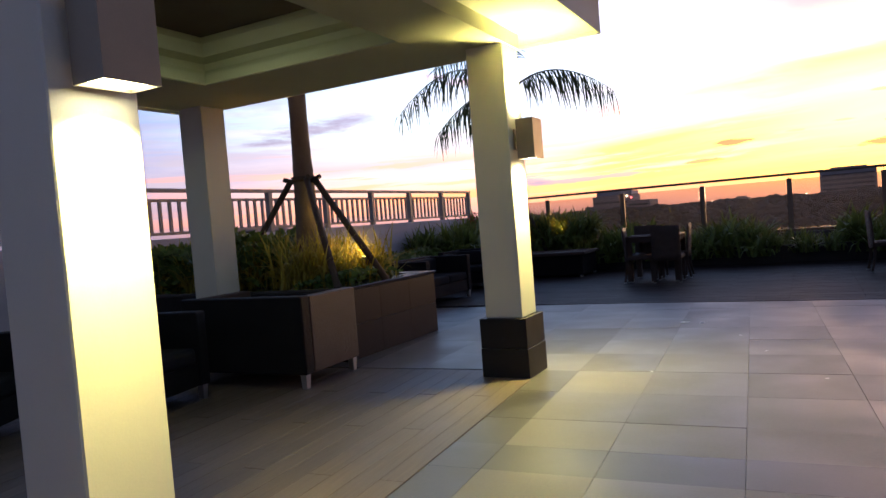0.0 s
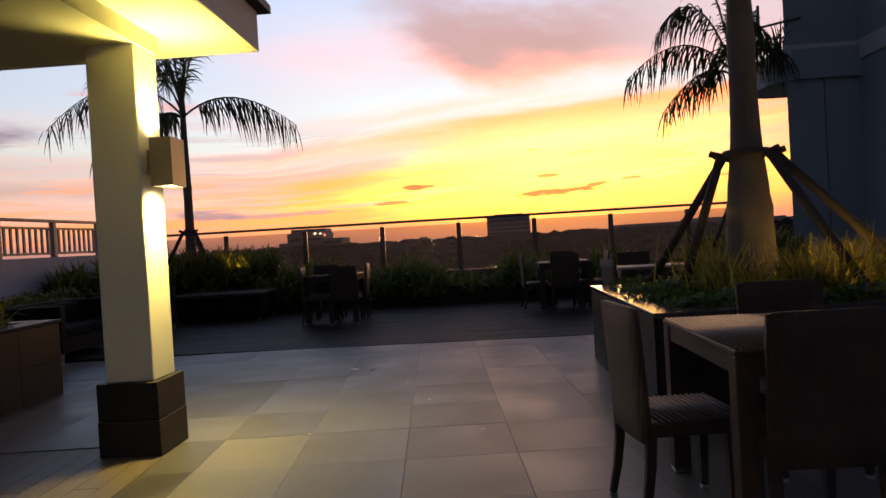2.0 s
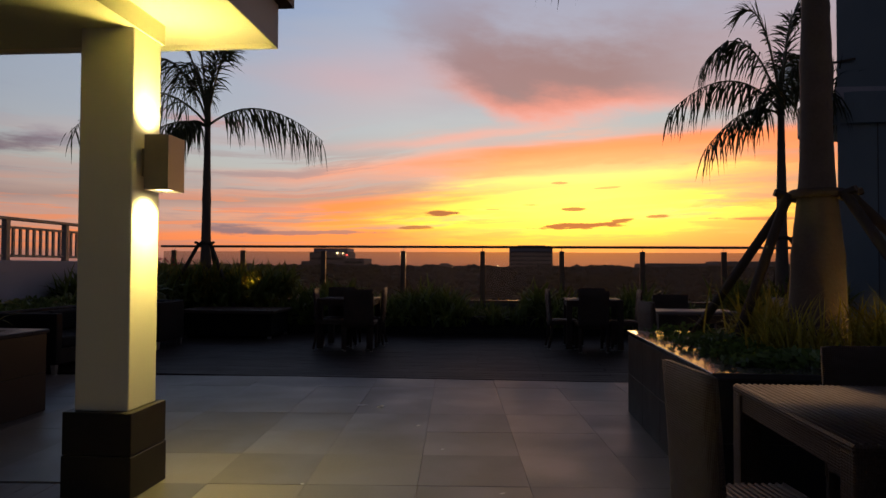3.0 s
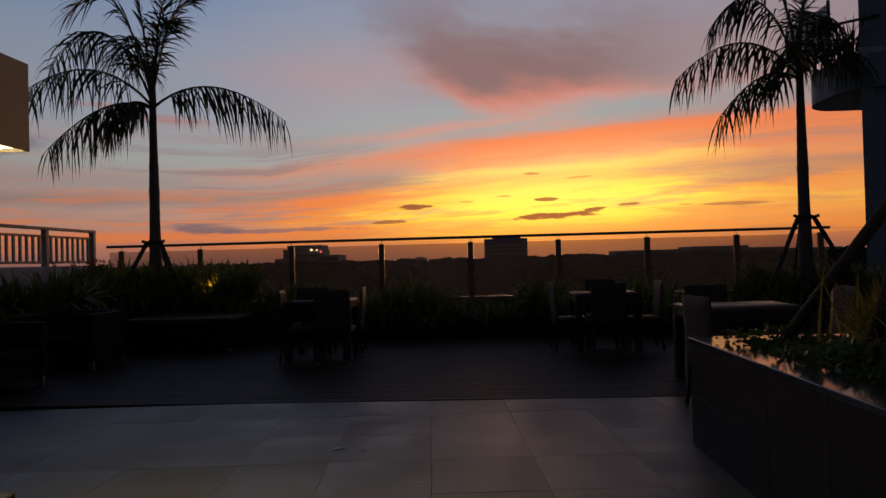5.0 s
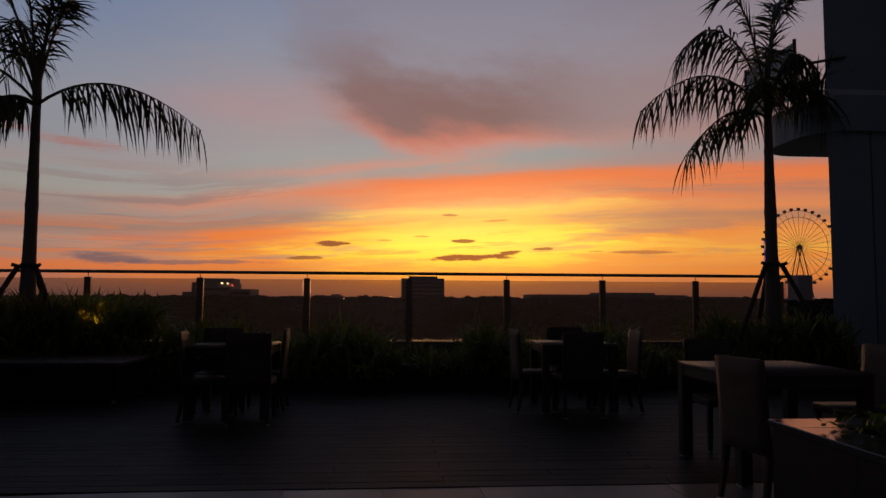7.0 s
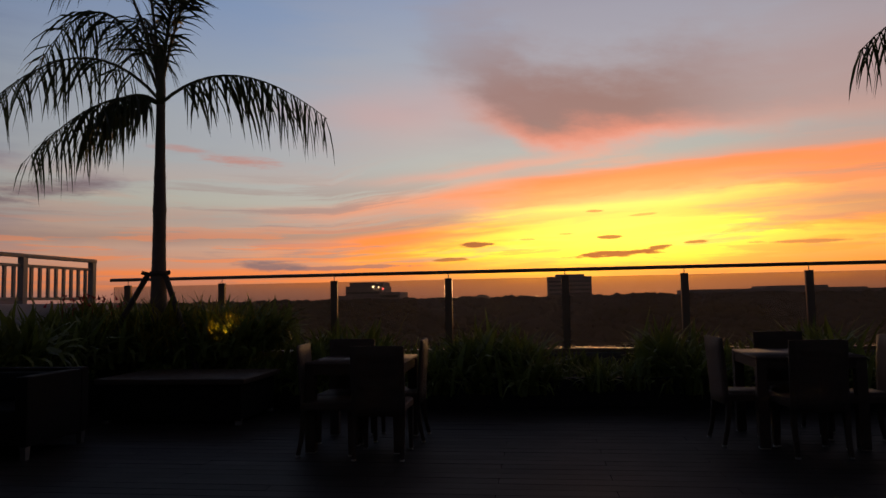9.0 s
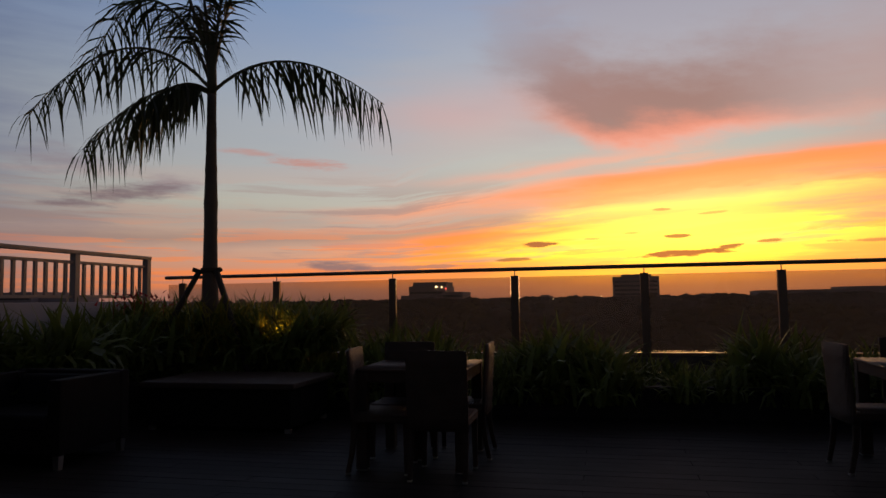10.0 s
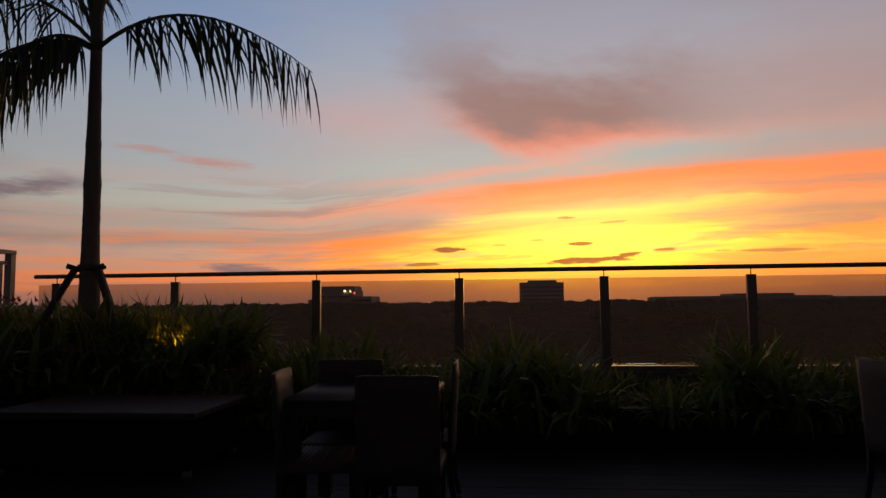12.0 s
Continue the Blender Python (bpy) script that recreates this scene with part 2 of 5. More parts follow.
# ---------------- materials ----------------
def mat(name, color, rough=0.6, metal=0.0, vary=0.25, scale=6.0, fine=60.0, bump=0.15, random_tone=0.0, spec=0.5, kind="", island=False, gloss_vary=0.24):
    """Procedural surface: two scales of tone variation, fine bump, optional random tone a piece."""
    k = bpy.data.materials.new(name)
    k.use_nodes = True
    nt = k.node_tree
    n, l = nt.nodes, nt.links
    b = n["Principled BSDF"]
    b.inputs["Roughness"].default_value, b.inputs["Metallic"].default_value = rough, metal
    b.inputs["Specular IOR Level"].default_value = spec
    tc = n.new("ShaderNodeTexCoord")
    big, small = n.new("ShaderNodeTexNoise"), n.new("ShaderNodeTexNoise")
    info, shift = n.new("ShaderNodeObjectInfo"), n.new("ShaderNodeVectorMath")
    shift.operation = "MULTIPLY_ADD"
    l.new(info.outputs["Random"], shift.inputs[0])
    shift.inputs[1].default_value = (37.0, 53.0, 19.0)
    l.new(tc.outputs["Object"], shift.inputs[2])
    for t, sc, de in ((big, scale, 4), (small, fine, 3)):
        t.inputs["Scale"].default_value, t.inputs["Detail"].default_value = sc, de
        l.new(shift.outputs[0], t.inputs["Vector"])
    ma = n.new("ShaderNodeMath")
    ma.operation = "MULTIPLY_ADD"
    l.new(big.outputs[0], ma.inputs[0])
    ma.inputs[1].default_value, ma.inputs[2].default_value = 2 * vary, 1 - vary
    mb = n.new("ShaderNodeMath")
    mb.operation = "MULTIPLY_ADD"
    l.new(small.outputs[0], mb.inputs[0])
    mb.inputs[1].default_value, mb.inputs[2].default_value = vary, 1 - vary * 0.5
    mm = n.new("ShaderNodeMath")
    mm.operation = "MULTIPLY"
    l.new(ma.outputs[0], mm.inputs[0])
    l.new(mb.outputs[0], mm.inputs[1])
    val = mm.outputs[0]
    if random_tone:
        src = n.new("ShaderNodeNewGeometry" if island else "ShaderNodeObjectInfo")
        mr = n.new("ShaderNodeMath")
        mr.operation = "MULTIPLY_ADD"
        l.new(src.outputs["Random Per Island" if island else "Random"], mr.inputs[0])
        mr.inputs[1].default_value, mr.inputs[2].default_value = 2 * random_tone, 1 - random_tone
        m2 = n.new("ShaderNodeMath")
        m2.operation = "MULTIPLY"
        l.new(val, m2.inputs[0])
        l.new(mr.outputs[0], m2.inputs[1])
        val = m2.outputs[0]
    sc = n.new("ShaderNodeVectorMath")
    sc.operation = "SCALE"
    sc.inputs[0].default_value = color
    l.new(val, sc.inputs[3])
    l.new(sc.outputs[0], b.inputs["Base Color"])
    height = small.outputs[0]
    if kind == "wicker":
        waves = []
        for d in ("X", "Y", "Z"):
            w = n.new("ShaderNodeTexWave")
            w.bands_direction = d
            w.inputs["Scale"].default_value, w.inputs["Distortion"].default_value = 36.0, 0.0
            l.new(tc.outputs["Object"], w.inputs["Vector"])
            waves.append(w.outputs["Fac"])
        a1 = n.new("ShaderNodeMath")
        a1.operation = "MULTIPLY"
        l.new(waves[0], a1.inputs[0])
        l.new(waves[2], a1.inputs[1])
        a2 = n.new("ShaderNodeMath")
        a2.operation = "MAXIMUM"
        l.new(a1.outputs[0], a2.inputs[0])
        a3 = n.new("ShaderNodeMath")
        a3.operation = "MULTIPLY"
        l.new(waves[1], a3.inputs[0])
        l.new(waves[2], a3.inputs[1])
        l.new(a3.outputs[0], a2.inputs[1])
        a4 = n.new("ShaderNodeMath")
        a4.operation = "MAXIMUM"
        a5 = n.new("ShaderNodeMath")
        a5.operation = "MULTIPLY"
        l.new(waves[0], a5.inputs[0])
        l.new(waves[1], a5.inputs[1])
        l.new(a2.outputs[0], a4.inputs[0])
        l.new(a5.outputs[0], a4.inputs[1])
        height = a4.outputs[0]
    if kind == "wood":
        w = n.new("ShaderNodeTexNoise")
        mp = n.new("ShaderNodeMapping")
        mp.inputs["Scale"].default_value = (4, 90, 90)
        l.new(tc.outputs["Object"], mp.inputs[0])
        l.new(mp.outputs[0], w.inputs["Vector"])
        w.inputs["Scale"].default_value = 1.0
        height = w.outputs[0]
        m3 = n.new("ShaderNodeMath")
        m3.operation = "MULTIPLY"
        m4 = n.new("ShaderNodeMath")
        m4.operation = "MULTIPLY_ADD"
        l.new(height, m4.inputs[0])
        m4.inputs[1].default_value, m4.inputs[2].default_value = 0.7, 0.65
        l.new(val, m3.inputs[0])
        l.new(m4.outputs[0], m3.inputs[1])
        l.new(m3.outputs[0], sc.inputs[3])
    rr = n.new("ShaderNodeMath")
    rr.operation = "MULTIPLY_ADD"
    l.new(big.outputs[0], rr.inputs[0])
    rr.inputs[1].default_value, rr.inputs[2].default_value = gloss_vary, rough - gloss_vary / 2
    rr.use_clamp = True
    l.new(rr.outputs[0], b.inputs["Roughness"])
    if bump:
        bp = n.new("ShaderNodeBump")
        bp.inputs["Strength"].default_value = bump
        bp.inputs["Distance"].default_value = 0.006 if kind == "wicker" else 0.004
        l.new(height, bp.inputs["Height"])
        l.new(bp.outputs[0], b.inputs["Normal"])
    return k


def leaf_mat(name, color, tone=0.35, through_light=0.35):
    k = mat(name, color, 0.5, 0, 0.25, 2.0, 30.0, 0.0, tone, 0.4, island=True)
    n, l = k.node_tree.nodes, k.node_tree.links
    b, out = n["Principled BSDF"], n["Material Output"]
    t, mx = n.new("ShaderNodeBsdfTranslucent"), n.new("ShaderNodeMixShader")
    mx.inputs[0].default_value = through_light
    l.new(b.inputs["Base Color"].links[0].from_socket, t.inputs[0])
    l.new(b.outputs[0], mx.inputs[1])
    l.new(t.outputs[0], mx.inputs[2])
    l.new(mx.outputs[0], out.inputs[0])
    return k


def glow_mat(name, color, strength):
    k = bpy.data.materials.new(name)
    k.use_nodes = True
    b = k.node_tree.nodes["Principled BSDF"]
    b.inputs["Base Color"].default_value = (*color, 1)
    b.inputs["Emission Color"].default_value = (*color, 1)
    b.inputs["Emission Strength"].default_value = strength
    return k


def glass_mat():
    k = bpy.data.materials.new("rail_glass")
    k.use_nodes = True
    n, l = k.node_tree.nodes, k.node_tree.links
    n.clear()
    out, tr, gl, df = n.new("ShaderNodeOutputMaterial"), n.new("ShaderNodeBsdfTransparent"), n.new("ShaderNodeBsdfGlossy"), n.new("ShaderNodeBsdfTranslucent")
    tr.inputs[0].default_value = (0.74, 0.72, 0.70, 1)
    gl.inputs["Roughness"].default_value = 0.03
    df.inputs[0].default_value = (0.6, 0.55, 0.5, 1)
    fr = n.new("ShaderNodeFresnel")
    fr.inputs[0].default_value = 1.45
    a, c = n.new("ShaderNodeMixShader"), n.new("ShaderNodeMixShader")
    # translucent share: dust, and painted air haze over the far city
    a.inputs[0].default_value = 0.042
    l.new(tr.outputs[0], a.inputs[1])
    l.new(df.outputs[0], a.inputs[2])
    l.new(fr.outputs[0], c.inputs[0])
    l.new(a.outputs[0], c.inputs[1])
    l.new(gl.outputs[0], c.inputs[2])
    l.new(c.outputs[0], out.inputs[0])
    return k


M_PAINT = mat("cream_painted_render", (0.62, 0.60, 0.52), 0.7, vary=0.08, scale=2.0, fine=140, bump=0.12)
M_CEIL = mat("ceiling_paint", (0.54, 0.54, 0.38), 0.8, vary=0.08, scale=1.5, fine=90, bump=0.06)
M_STONE = mat("dark_stone_cladding", (0.018, 0.016, 0.015), 0.5, vary=0.3, scale=5, fine=80, bump=0.2, random_tone=0.16, spec=0.22)
M_LEDGE = mat("polished_granite_ledge", (0.06, 0.055, 0.055), 0.13, vary=0.3, scale=8, fine=160, bump=0.03)
M_TILE = mat("grey_paving_tile", (0.135, 0.124, 0.113), 0.44, vary=0.26, scale=1.7, fine=70, bump=0.12, random_tone=0.17, gloss_vary=0.5)
M_TILE_D = mat("dark_grey_border_and_shade_tile", (0.07, 0.066, 0.064), 0.42, vary=0.26, scale=1.7, fine=70, bump=0.12, random_tone=0.12, gloss_vary=0.4)
M_BED = mat("tile_mortar_bed", (0.11, 0.106, 0.102), 0.9, vary=0.3, scale=5, fine=90)
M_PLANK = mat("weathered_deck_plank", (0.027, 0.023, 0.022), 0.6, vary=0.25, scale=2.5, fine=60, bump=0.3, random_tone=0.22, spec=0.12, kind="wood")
M_PLANK_P = mat("warm_deck_plank", (0.10, 0.078, 0.06), 0.5, vary=0.2, scale=2.5, fine=60, bump=0.3, random_tone=0.18, kind="wood")
M_WICKER = mat("dark_brown_wicker", (0.08, 0.053, 0.038), 0.52, vary=0.3, scale=7, fine=90, bump=1.0, spec=0.3, kind="wicker")
M_RIB = mat("glossy_brown_wicker_strand", (0.085, 0.06, 0.05), 0.5, vary=0.25, scale=9, fine=120, bump=0.3, spec=0.25)
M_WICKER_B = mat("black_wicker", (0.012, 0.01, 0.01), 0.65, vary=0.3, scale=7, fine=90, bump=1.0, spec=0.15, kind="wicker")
M_CUSHION = mat("dark_cushion_cloth", (0.016, 0.016, 0.018), 0.9, spec=0.1, vary=0.2, scale=5, fine=300, bump=0.3)
M_STEEL = mat("brushed_steel", (0.55, 0.53, 0.5), 0.35, 0.9, vary=0.15, scale=12, fine=200, bump=0.05)
M_RAILMETAL = mat("bronze_painted_metal", (0.17, 0.13, 0.10), 0.4, 0.5, vary=0.2, scale=6, fine=150, bump=0.05)
M_BALUS = mat("grey_painted_metal", (0.32, 0.29, 0.27), 0.5, 0.2, vary=0.15, scale=5, fine=120, bump=0.05)
M_WALLGREY = mat("grey_rendered_wall", (0.48, 0.47, 0.52), 0.85, vary=0.18, scale=1.2, fine=60, bump=0.2)
M_TOWER = mat("tower_blue_grey_paint", (0.24, 0.3, 0.335), 0.75, vary=0.14, scale=0.7, fine=40, bump=0.12)
M_LAMPBOX = mat("lamp_box_taupe_metal", (0.24, 0.2, 0.15), 0.45, 0.3, vary=0.12, scale=9, fine=150, bump=0.04)
M_TRUNK = mat("palm_trunk_bark", (0.13, 0.105, 0.085), 0.9, vary=0.35, scale=5, fine=45, bump=0.6)
M_STRUT = mat("timber_prop", (0.06, 0.045, 0.035), 0.8, vary=0.3, scale=6, fine=80, bump=0.3)
M_SOIL = mat("dark_soil", (0.03, 0.022, 0.016), 0.95, vary=0.4, scale=6, fine=50, bump=0.8)
M_ROOF = mat("brown_roof_tile", (0.07, 0.045, 0.035), 0.6, vary=0.3, scale=4, fine=60, bump=0.3)
M_PALM = leaf_mat("palm_leaflet", (0.035, 0.05, 0.018))
M_RACHIS = mat("palm_rachis", (0.07, 0.07, 0.03), 0.6, vary=0.2)
M_LILY = leaf_mat("strap_leaf_green", (0.16, 0.2, 0.045))
M_GRASS = leaf_mat("yellow_green_grass", (0.36, 0.31, 0.045))
M_COVER = leaf_mat("ground_cover_leaf", (0.09, 0.15, 0.035))
M_HEDGE = leaf_mat("hedge_leaf", (0.11, 0.16, 0.035))
M_RED = leaf_mat("red_bract", (0.35, 0.04, 0.05))
M_LIT = glow_mat("lamp_diffuser", (1.0, 0.82, 0.45), 5.0)
M_GARDEN = glow_mat("garden_lamp_lens", (1.0, 0.72, 0.15), 1.2)
M_CITY_W = glow_mat("city_light_warm", (1.0, 0.75, 0.4), 5.0)
M_CITY_B = glow_mat("city_light_blue", (0.35, 0.35, 1.0), 3.5)
M_WHEEL = glow_mat("violet_wheel_light", (0.25, 0.12, 0.8), 0.5)
M_CITY_R = glow_mat("city_light_red", (1.0, 0.12, 0.1), 3.0)
M_CITY = mat("hazy_far_concrete", (0.34, 0.29, 0.29), 0.9, vary=0.15, scale=0.05, fine=0.6, bump=0)
M_CITYWIN = mat("far_window_glass", (0.05, 0.045, 0.05), 0.3, vary=0.2, scale=0.1, fine=1)
M_FARTREE = mat("far_tree_canopy", (0.02, 0.02, 0.014), 0.95, vary=0.3, scale=0.03, fine=0.25, bump=0, random_tone=0.12, spec=0.05, island=True)
M_GROUND = mat("far_ground", (0.03, 0.03, 0.024), 0.95, vary=0.4, scale=0.01, fine=0.15, bump=0)
M_WHITE = mat("dry_white_petal", (0.75, 0.75, 0.75), 0.6, vary=0.1)
M_GLASS = glass_mat()


# ---------------- mesh tools ----------------
def mesh_from(bm, name, material):
    me = bpy.data.meshes.new(name)
    bm.to_mesh(me)
    bm.free()
    me.materials.append(material)
    return me


def part(name, bm, material, parent, label=""):
    ob = new(name, mesh_from(bm, name, material))
    ob.parent = parent
    return tagged(ob, label)


def thing(name, m, label, category, group="", kind=""):
    ob = new(name)
    ob.empty_display_size = 0.1
    ob.matrix_basis = m
    return tagged(ob, label, category, group, kind)


def solo(name, bm, material, label, category, group="", kind="", m=None):
    ob = new(name, mesh_from(bm, name, material))
    if m is not None:
        ob.matrix_basis = m
    return tagged(ob, label, category, group, kind)


def add_box(bm, x0, x1, y0, y1, z0, z1, bevel=0.0, seg=1):
    r = bmesh.ops.create_cube(bm, size=1.0)
    vs = r["verts"]
    for v in vs:
        v.co = Vector(((x0 + x1) / 2 + v.co.x * (x1 - x0), (y0 + y1) / 2 + v.co.y * (y1 - y0), (z0 + z1) / 2 + v.co.z * (z1 - z0)))
    if bevel:
        es = list({e for v in vs for e in v.link_edges})
        bmesh.ops.bevel(bm, geom=es, offset=bevel, segments=seg, affect="EDGES", profile=0.5)
    return bm


def box(x0, x1, y0, y1, z0, z1, bevel=0.0, seg=1):
    return add_box(bmesh.new(), x0, x1, y0, y1, z0, z1, bevel, seg)


def add_rod(bm, a, b, r0, r1, n=8, caps=True):
    a, b = Vector(a), Vector(b)
    q = (b - a).to_track_quat("Z", "Y")
    rings = []
    for p, r in ((a, r0), (b, r1)):
        rings.append([bm.verts.new(p + q @ Vector((r * math.cos(2 * math.pi * i / n), r * math.sin(2 * math.pi * i / n), 0))) for i in range(n)])
    for i in range(n):
        f = bm.faces.new((rings[0][i], rings[0][(i + 1) % n], rings[1][(i + 1) % n], rings[1][i]))
        f.smooth = n > 5
    if caps:
        bm.faces.new(rings[0][::-1])
        bm.faces.new(rings[1])
    return bm


def rod(a, b, r0, r1=None, n=8):
    return add_rod(bmesh.new(), a, b, r0, r0 if r1 is None else r1, n)


def lathe(profile, n=14, wobble=0.0, rng=None):
    bm = bmesh.new()
    rings = []
    for r, z in profile:
        rings.append([bm.verts.new((r * (1 + (rng.uniform(-wobble, wobble) if rng else 0)) * math.cos(2 * math.pi * i / n), r * math.sin(2 * math.pi * i / n), z)) for i in range(n)])
    for a, b in zip(rings, rings[1:]):
        for i in range(n):
            f = bm.faces.new((a[i], a[(i + 1) % n], b[(i + 1) % n], b[i]))
            f.smooth = True
    bm.faces.new(rings[0][::-1])
    bm.faces.new(rings[-1])
    return bm


def leaf_strip(bm, pts, width, side):
    """A tapered, folded leaf along pts."""
    rows = []
    k = len(pts) - 1
    for i, p in enumerate(pts):
        w = width * (1.0 - (i / k) ** 2.2) * (0.55 + 0.45 * min(1.0, 3 * i / k))
        if i == k:
            rows.append([bm.verts.new(p)])
        else:
            rows.append([bm.verts.new(p - side * w / 2), bm.verts.new(p + side * w / 2)])
    for a, b in zip(rows, rows[1:]):
        if len(b) == 2:
            bm.faces.new((a[0], a[1], b[1], b[0]))
        else:
            bm.faces.new((a[0], a[1], b[0]))


def blade_clump(rng, count, length, width, spread, lean=0.9, segs=4):
    """Arching strap leaves from a common base."""
    bm = bmesh.new()
    for _ in range(count):
        a = rng.uniform(0, 2 * math.pi)
        d = Vector((math.cos(a), math.sin(a), 0))
        base = Vector((rng.gauss(0, spread), rng.gauss(0, spread), 0))
        ln = length * rng.uniform(0.6, 1.15)
        up = rng.uniform(0.15, 1.0) * lean
        side = Vector((-d.y, d.x, rng.uniform(-0.3, 0.3))).normalized()
        pts = []
        ang = radians(90) - up * 0.45
        p = base.copy()
        for i in range(segs + 1):
            pts.append(p.copy())
            p = p + (d * math.cos(ang) + Vector((0, 0, 1)) * math.sin(ang)) * ln / segs
            ang -= up * 1.9 / segs
        leaf_strip(bm, pts, width * rng.uniform(0.7, 1.2), side)
    return bm


def leafy_mass(rng, sx, sy, z0, z1, count, size):
    """Many small leaves filling an uneven volume."""
    bm = bmesh.new()
    for _ in range(count):
        x, y = rng.uniform(-sx, sx), rng.uniform(-sy, sy)
        top = z0 + (z1 - z0) * (0.72 + 0.5 * noise.noise(Vector((x * 2.1, y * 2.1, sx * 7))))
        z = top - (top - z0) * rng.random() ** 2.5
        p = Vector((x, y, z))
        d = Vector((rng.gauss(0, 1), rng.gauss(0, 1), rng.uniform(0.1, 1.2))).normalized()
        s = d.orthogonal().normalized()
        ln = size * rng.uniform(0.6, 1.3)
        a, b, c, e = (bm.verts.new(p), bm.verts.new(p + d * ln * 0.5 + s * ln * 0.3), bm.verts.new(p + d * ln), bm.verts.new(p + d * ln * 0.5 - s * ln * 0.3))
        bm.faces.new((a, b, c, e))
    return bm

# ---------------- large structure ----------------
rng = random.Random(7)
DECK_Y, BED_Y, RAIL_Y, WALL_X, TOWER_X = 9.2, 14.35, 16.2, -6.85, 7.08

# far ground under the roof terrace
solo("ground", box(-3000, 3000, -1500, 4500, -19, -18.6), M_GROUND, "dark wooded ground far below the terrace", "ground", kind="structure")
solo("floor_slab", box(-7.3, 16, -8, 16.4, -0.5, -0.035), M_BED, "dark mortar bed of the roof terrace", "floor", kind="structure")

# parapet on the left with its balustrade, and the far curb
solo("wall_left", box(WALL_X - 0.25, WALL_X, -8, 16.4, -0.035, 1.34, 0.01), M_WALLGREY, "grey rendered parapet wall behind the planting", "wall", kind="structure")
solo("wall_far", box(WALL_X, TOWER_X, RAIL_Y - 0.12, RAIL_Y + 0.18, -0.035, 0.50, 0.01), M_BED, "low grey curb under the glass railing", "wall", kind="structure")
solo("wall_behind", box(WALL_X, 16, -8, -7.75, -0.035, 3.2), M_WALLGREY, "plain grey wall closing the terrace behind", "wall", kind="structure")
solo("wall_right", box(12.6, 12.85, -7.75, 12.6, -0.035, 3.2), M_TOWER, "plain blue-grey wall along the terrace", "wall", kind="structure")
solo("trim_curb", box(WALL_X + 0.01, TOWER_X - 0.01, RAIL_Y - 0.06, RAIL_Y + 0.06, 0.50, 0.56, 0.005), M_RAILMETAL, "bronze shoe channel holding the glass panels", "trim", kind="structure")


def balustrade():
    t = thing("balustrade", pose(WALL_X - 0.12, 0, 1.34), "grey metal balustrade with flat cap on the parapet", "railing")
    part("cap", box(-0.05, 0.05, -7.9, 15.95, 0.63, 0.68, 0.006), M_BALUS, t)
    part("upper_rail", box(-0.02, 0.02, -7.9, 15.93, 0.50, 0.54, 0.004), M_BALUS, t)
    part("lower_rail", box(-0.02, 0.02, -7.9, 15.93, 0.05, 0.09, 0.004), M_BALUS, t)
    post_me = mesh_from(box(-0.045, 0.045, -0.045, 0.045, 0, 0.63, 0.005), "post", M_BALUS)
    bar_me = mesh_from(box(-0.016, 0.016, -0.022, 0.022, 0.09, 0.50), "baluster", M_BALUS)
    for k in range(17):
        y = 15.9 - 1.47 * k
        o = new("post", post_me)
        o.parent, o.location = t, (0, y, 0)
        for j in range(1, 9):
            if y - j * 0.1633 < -7.8:
                continue
            b = new("baluster", bar_me)
            b.parent, b.location = t, (0, y - j * 0.1633, 0)


balustrade()


def glass_railing():
    t = thing("glass_railing", pose(0, RAIL_Y, 0.56), "frameless glass railing with bronze posts and round handrail", "railing")
    xs = (-6.55, -4.97, -3.16, -1.40, 0.32, 2.0, 3.68, 5.35, 6.9)
    bm = rod((WALL_X, 0, 1.14), (TOWER_X, 0, 1.14), 0.027, n=12)
    part("handrail", bm, M_RAILMETAL, t, "dark round handrail")
    pm = mesh_from(box(-0.052, 0.052, -0.03, 0.03, 0, 1.05, 0.004), "post", M_RAILMETAL)
    sm = mesh_from(rod((0, 0, 1.05), (0, 0, 1.12), 0.007, n=6), "pin", M_STEEL)
    for a in xs:
        p = new("post", pm)
        p.parent, p.location = t, (a, 0, 0)
        s = new("pin", sm)
        s.parent = p
    for a, b in zip((WALL_X,) + xs, xs + (TOWER_X,)):
        g = part("glass_panel", box(a + 0.06, b - 0.06, -0.006, 0.006, 0.02, 1.03), M_GLASS, t, "clear glass panel with dust and distance haze mixed in")
        g.visible_shadow = False


glass_railing()

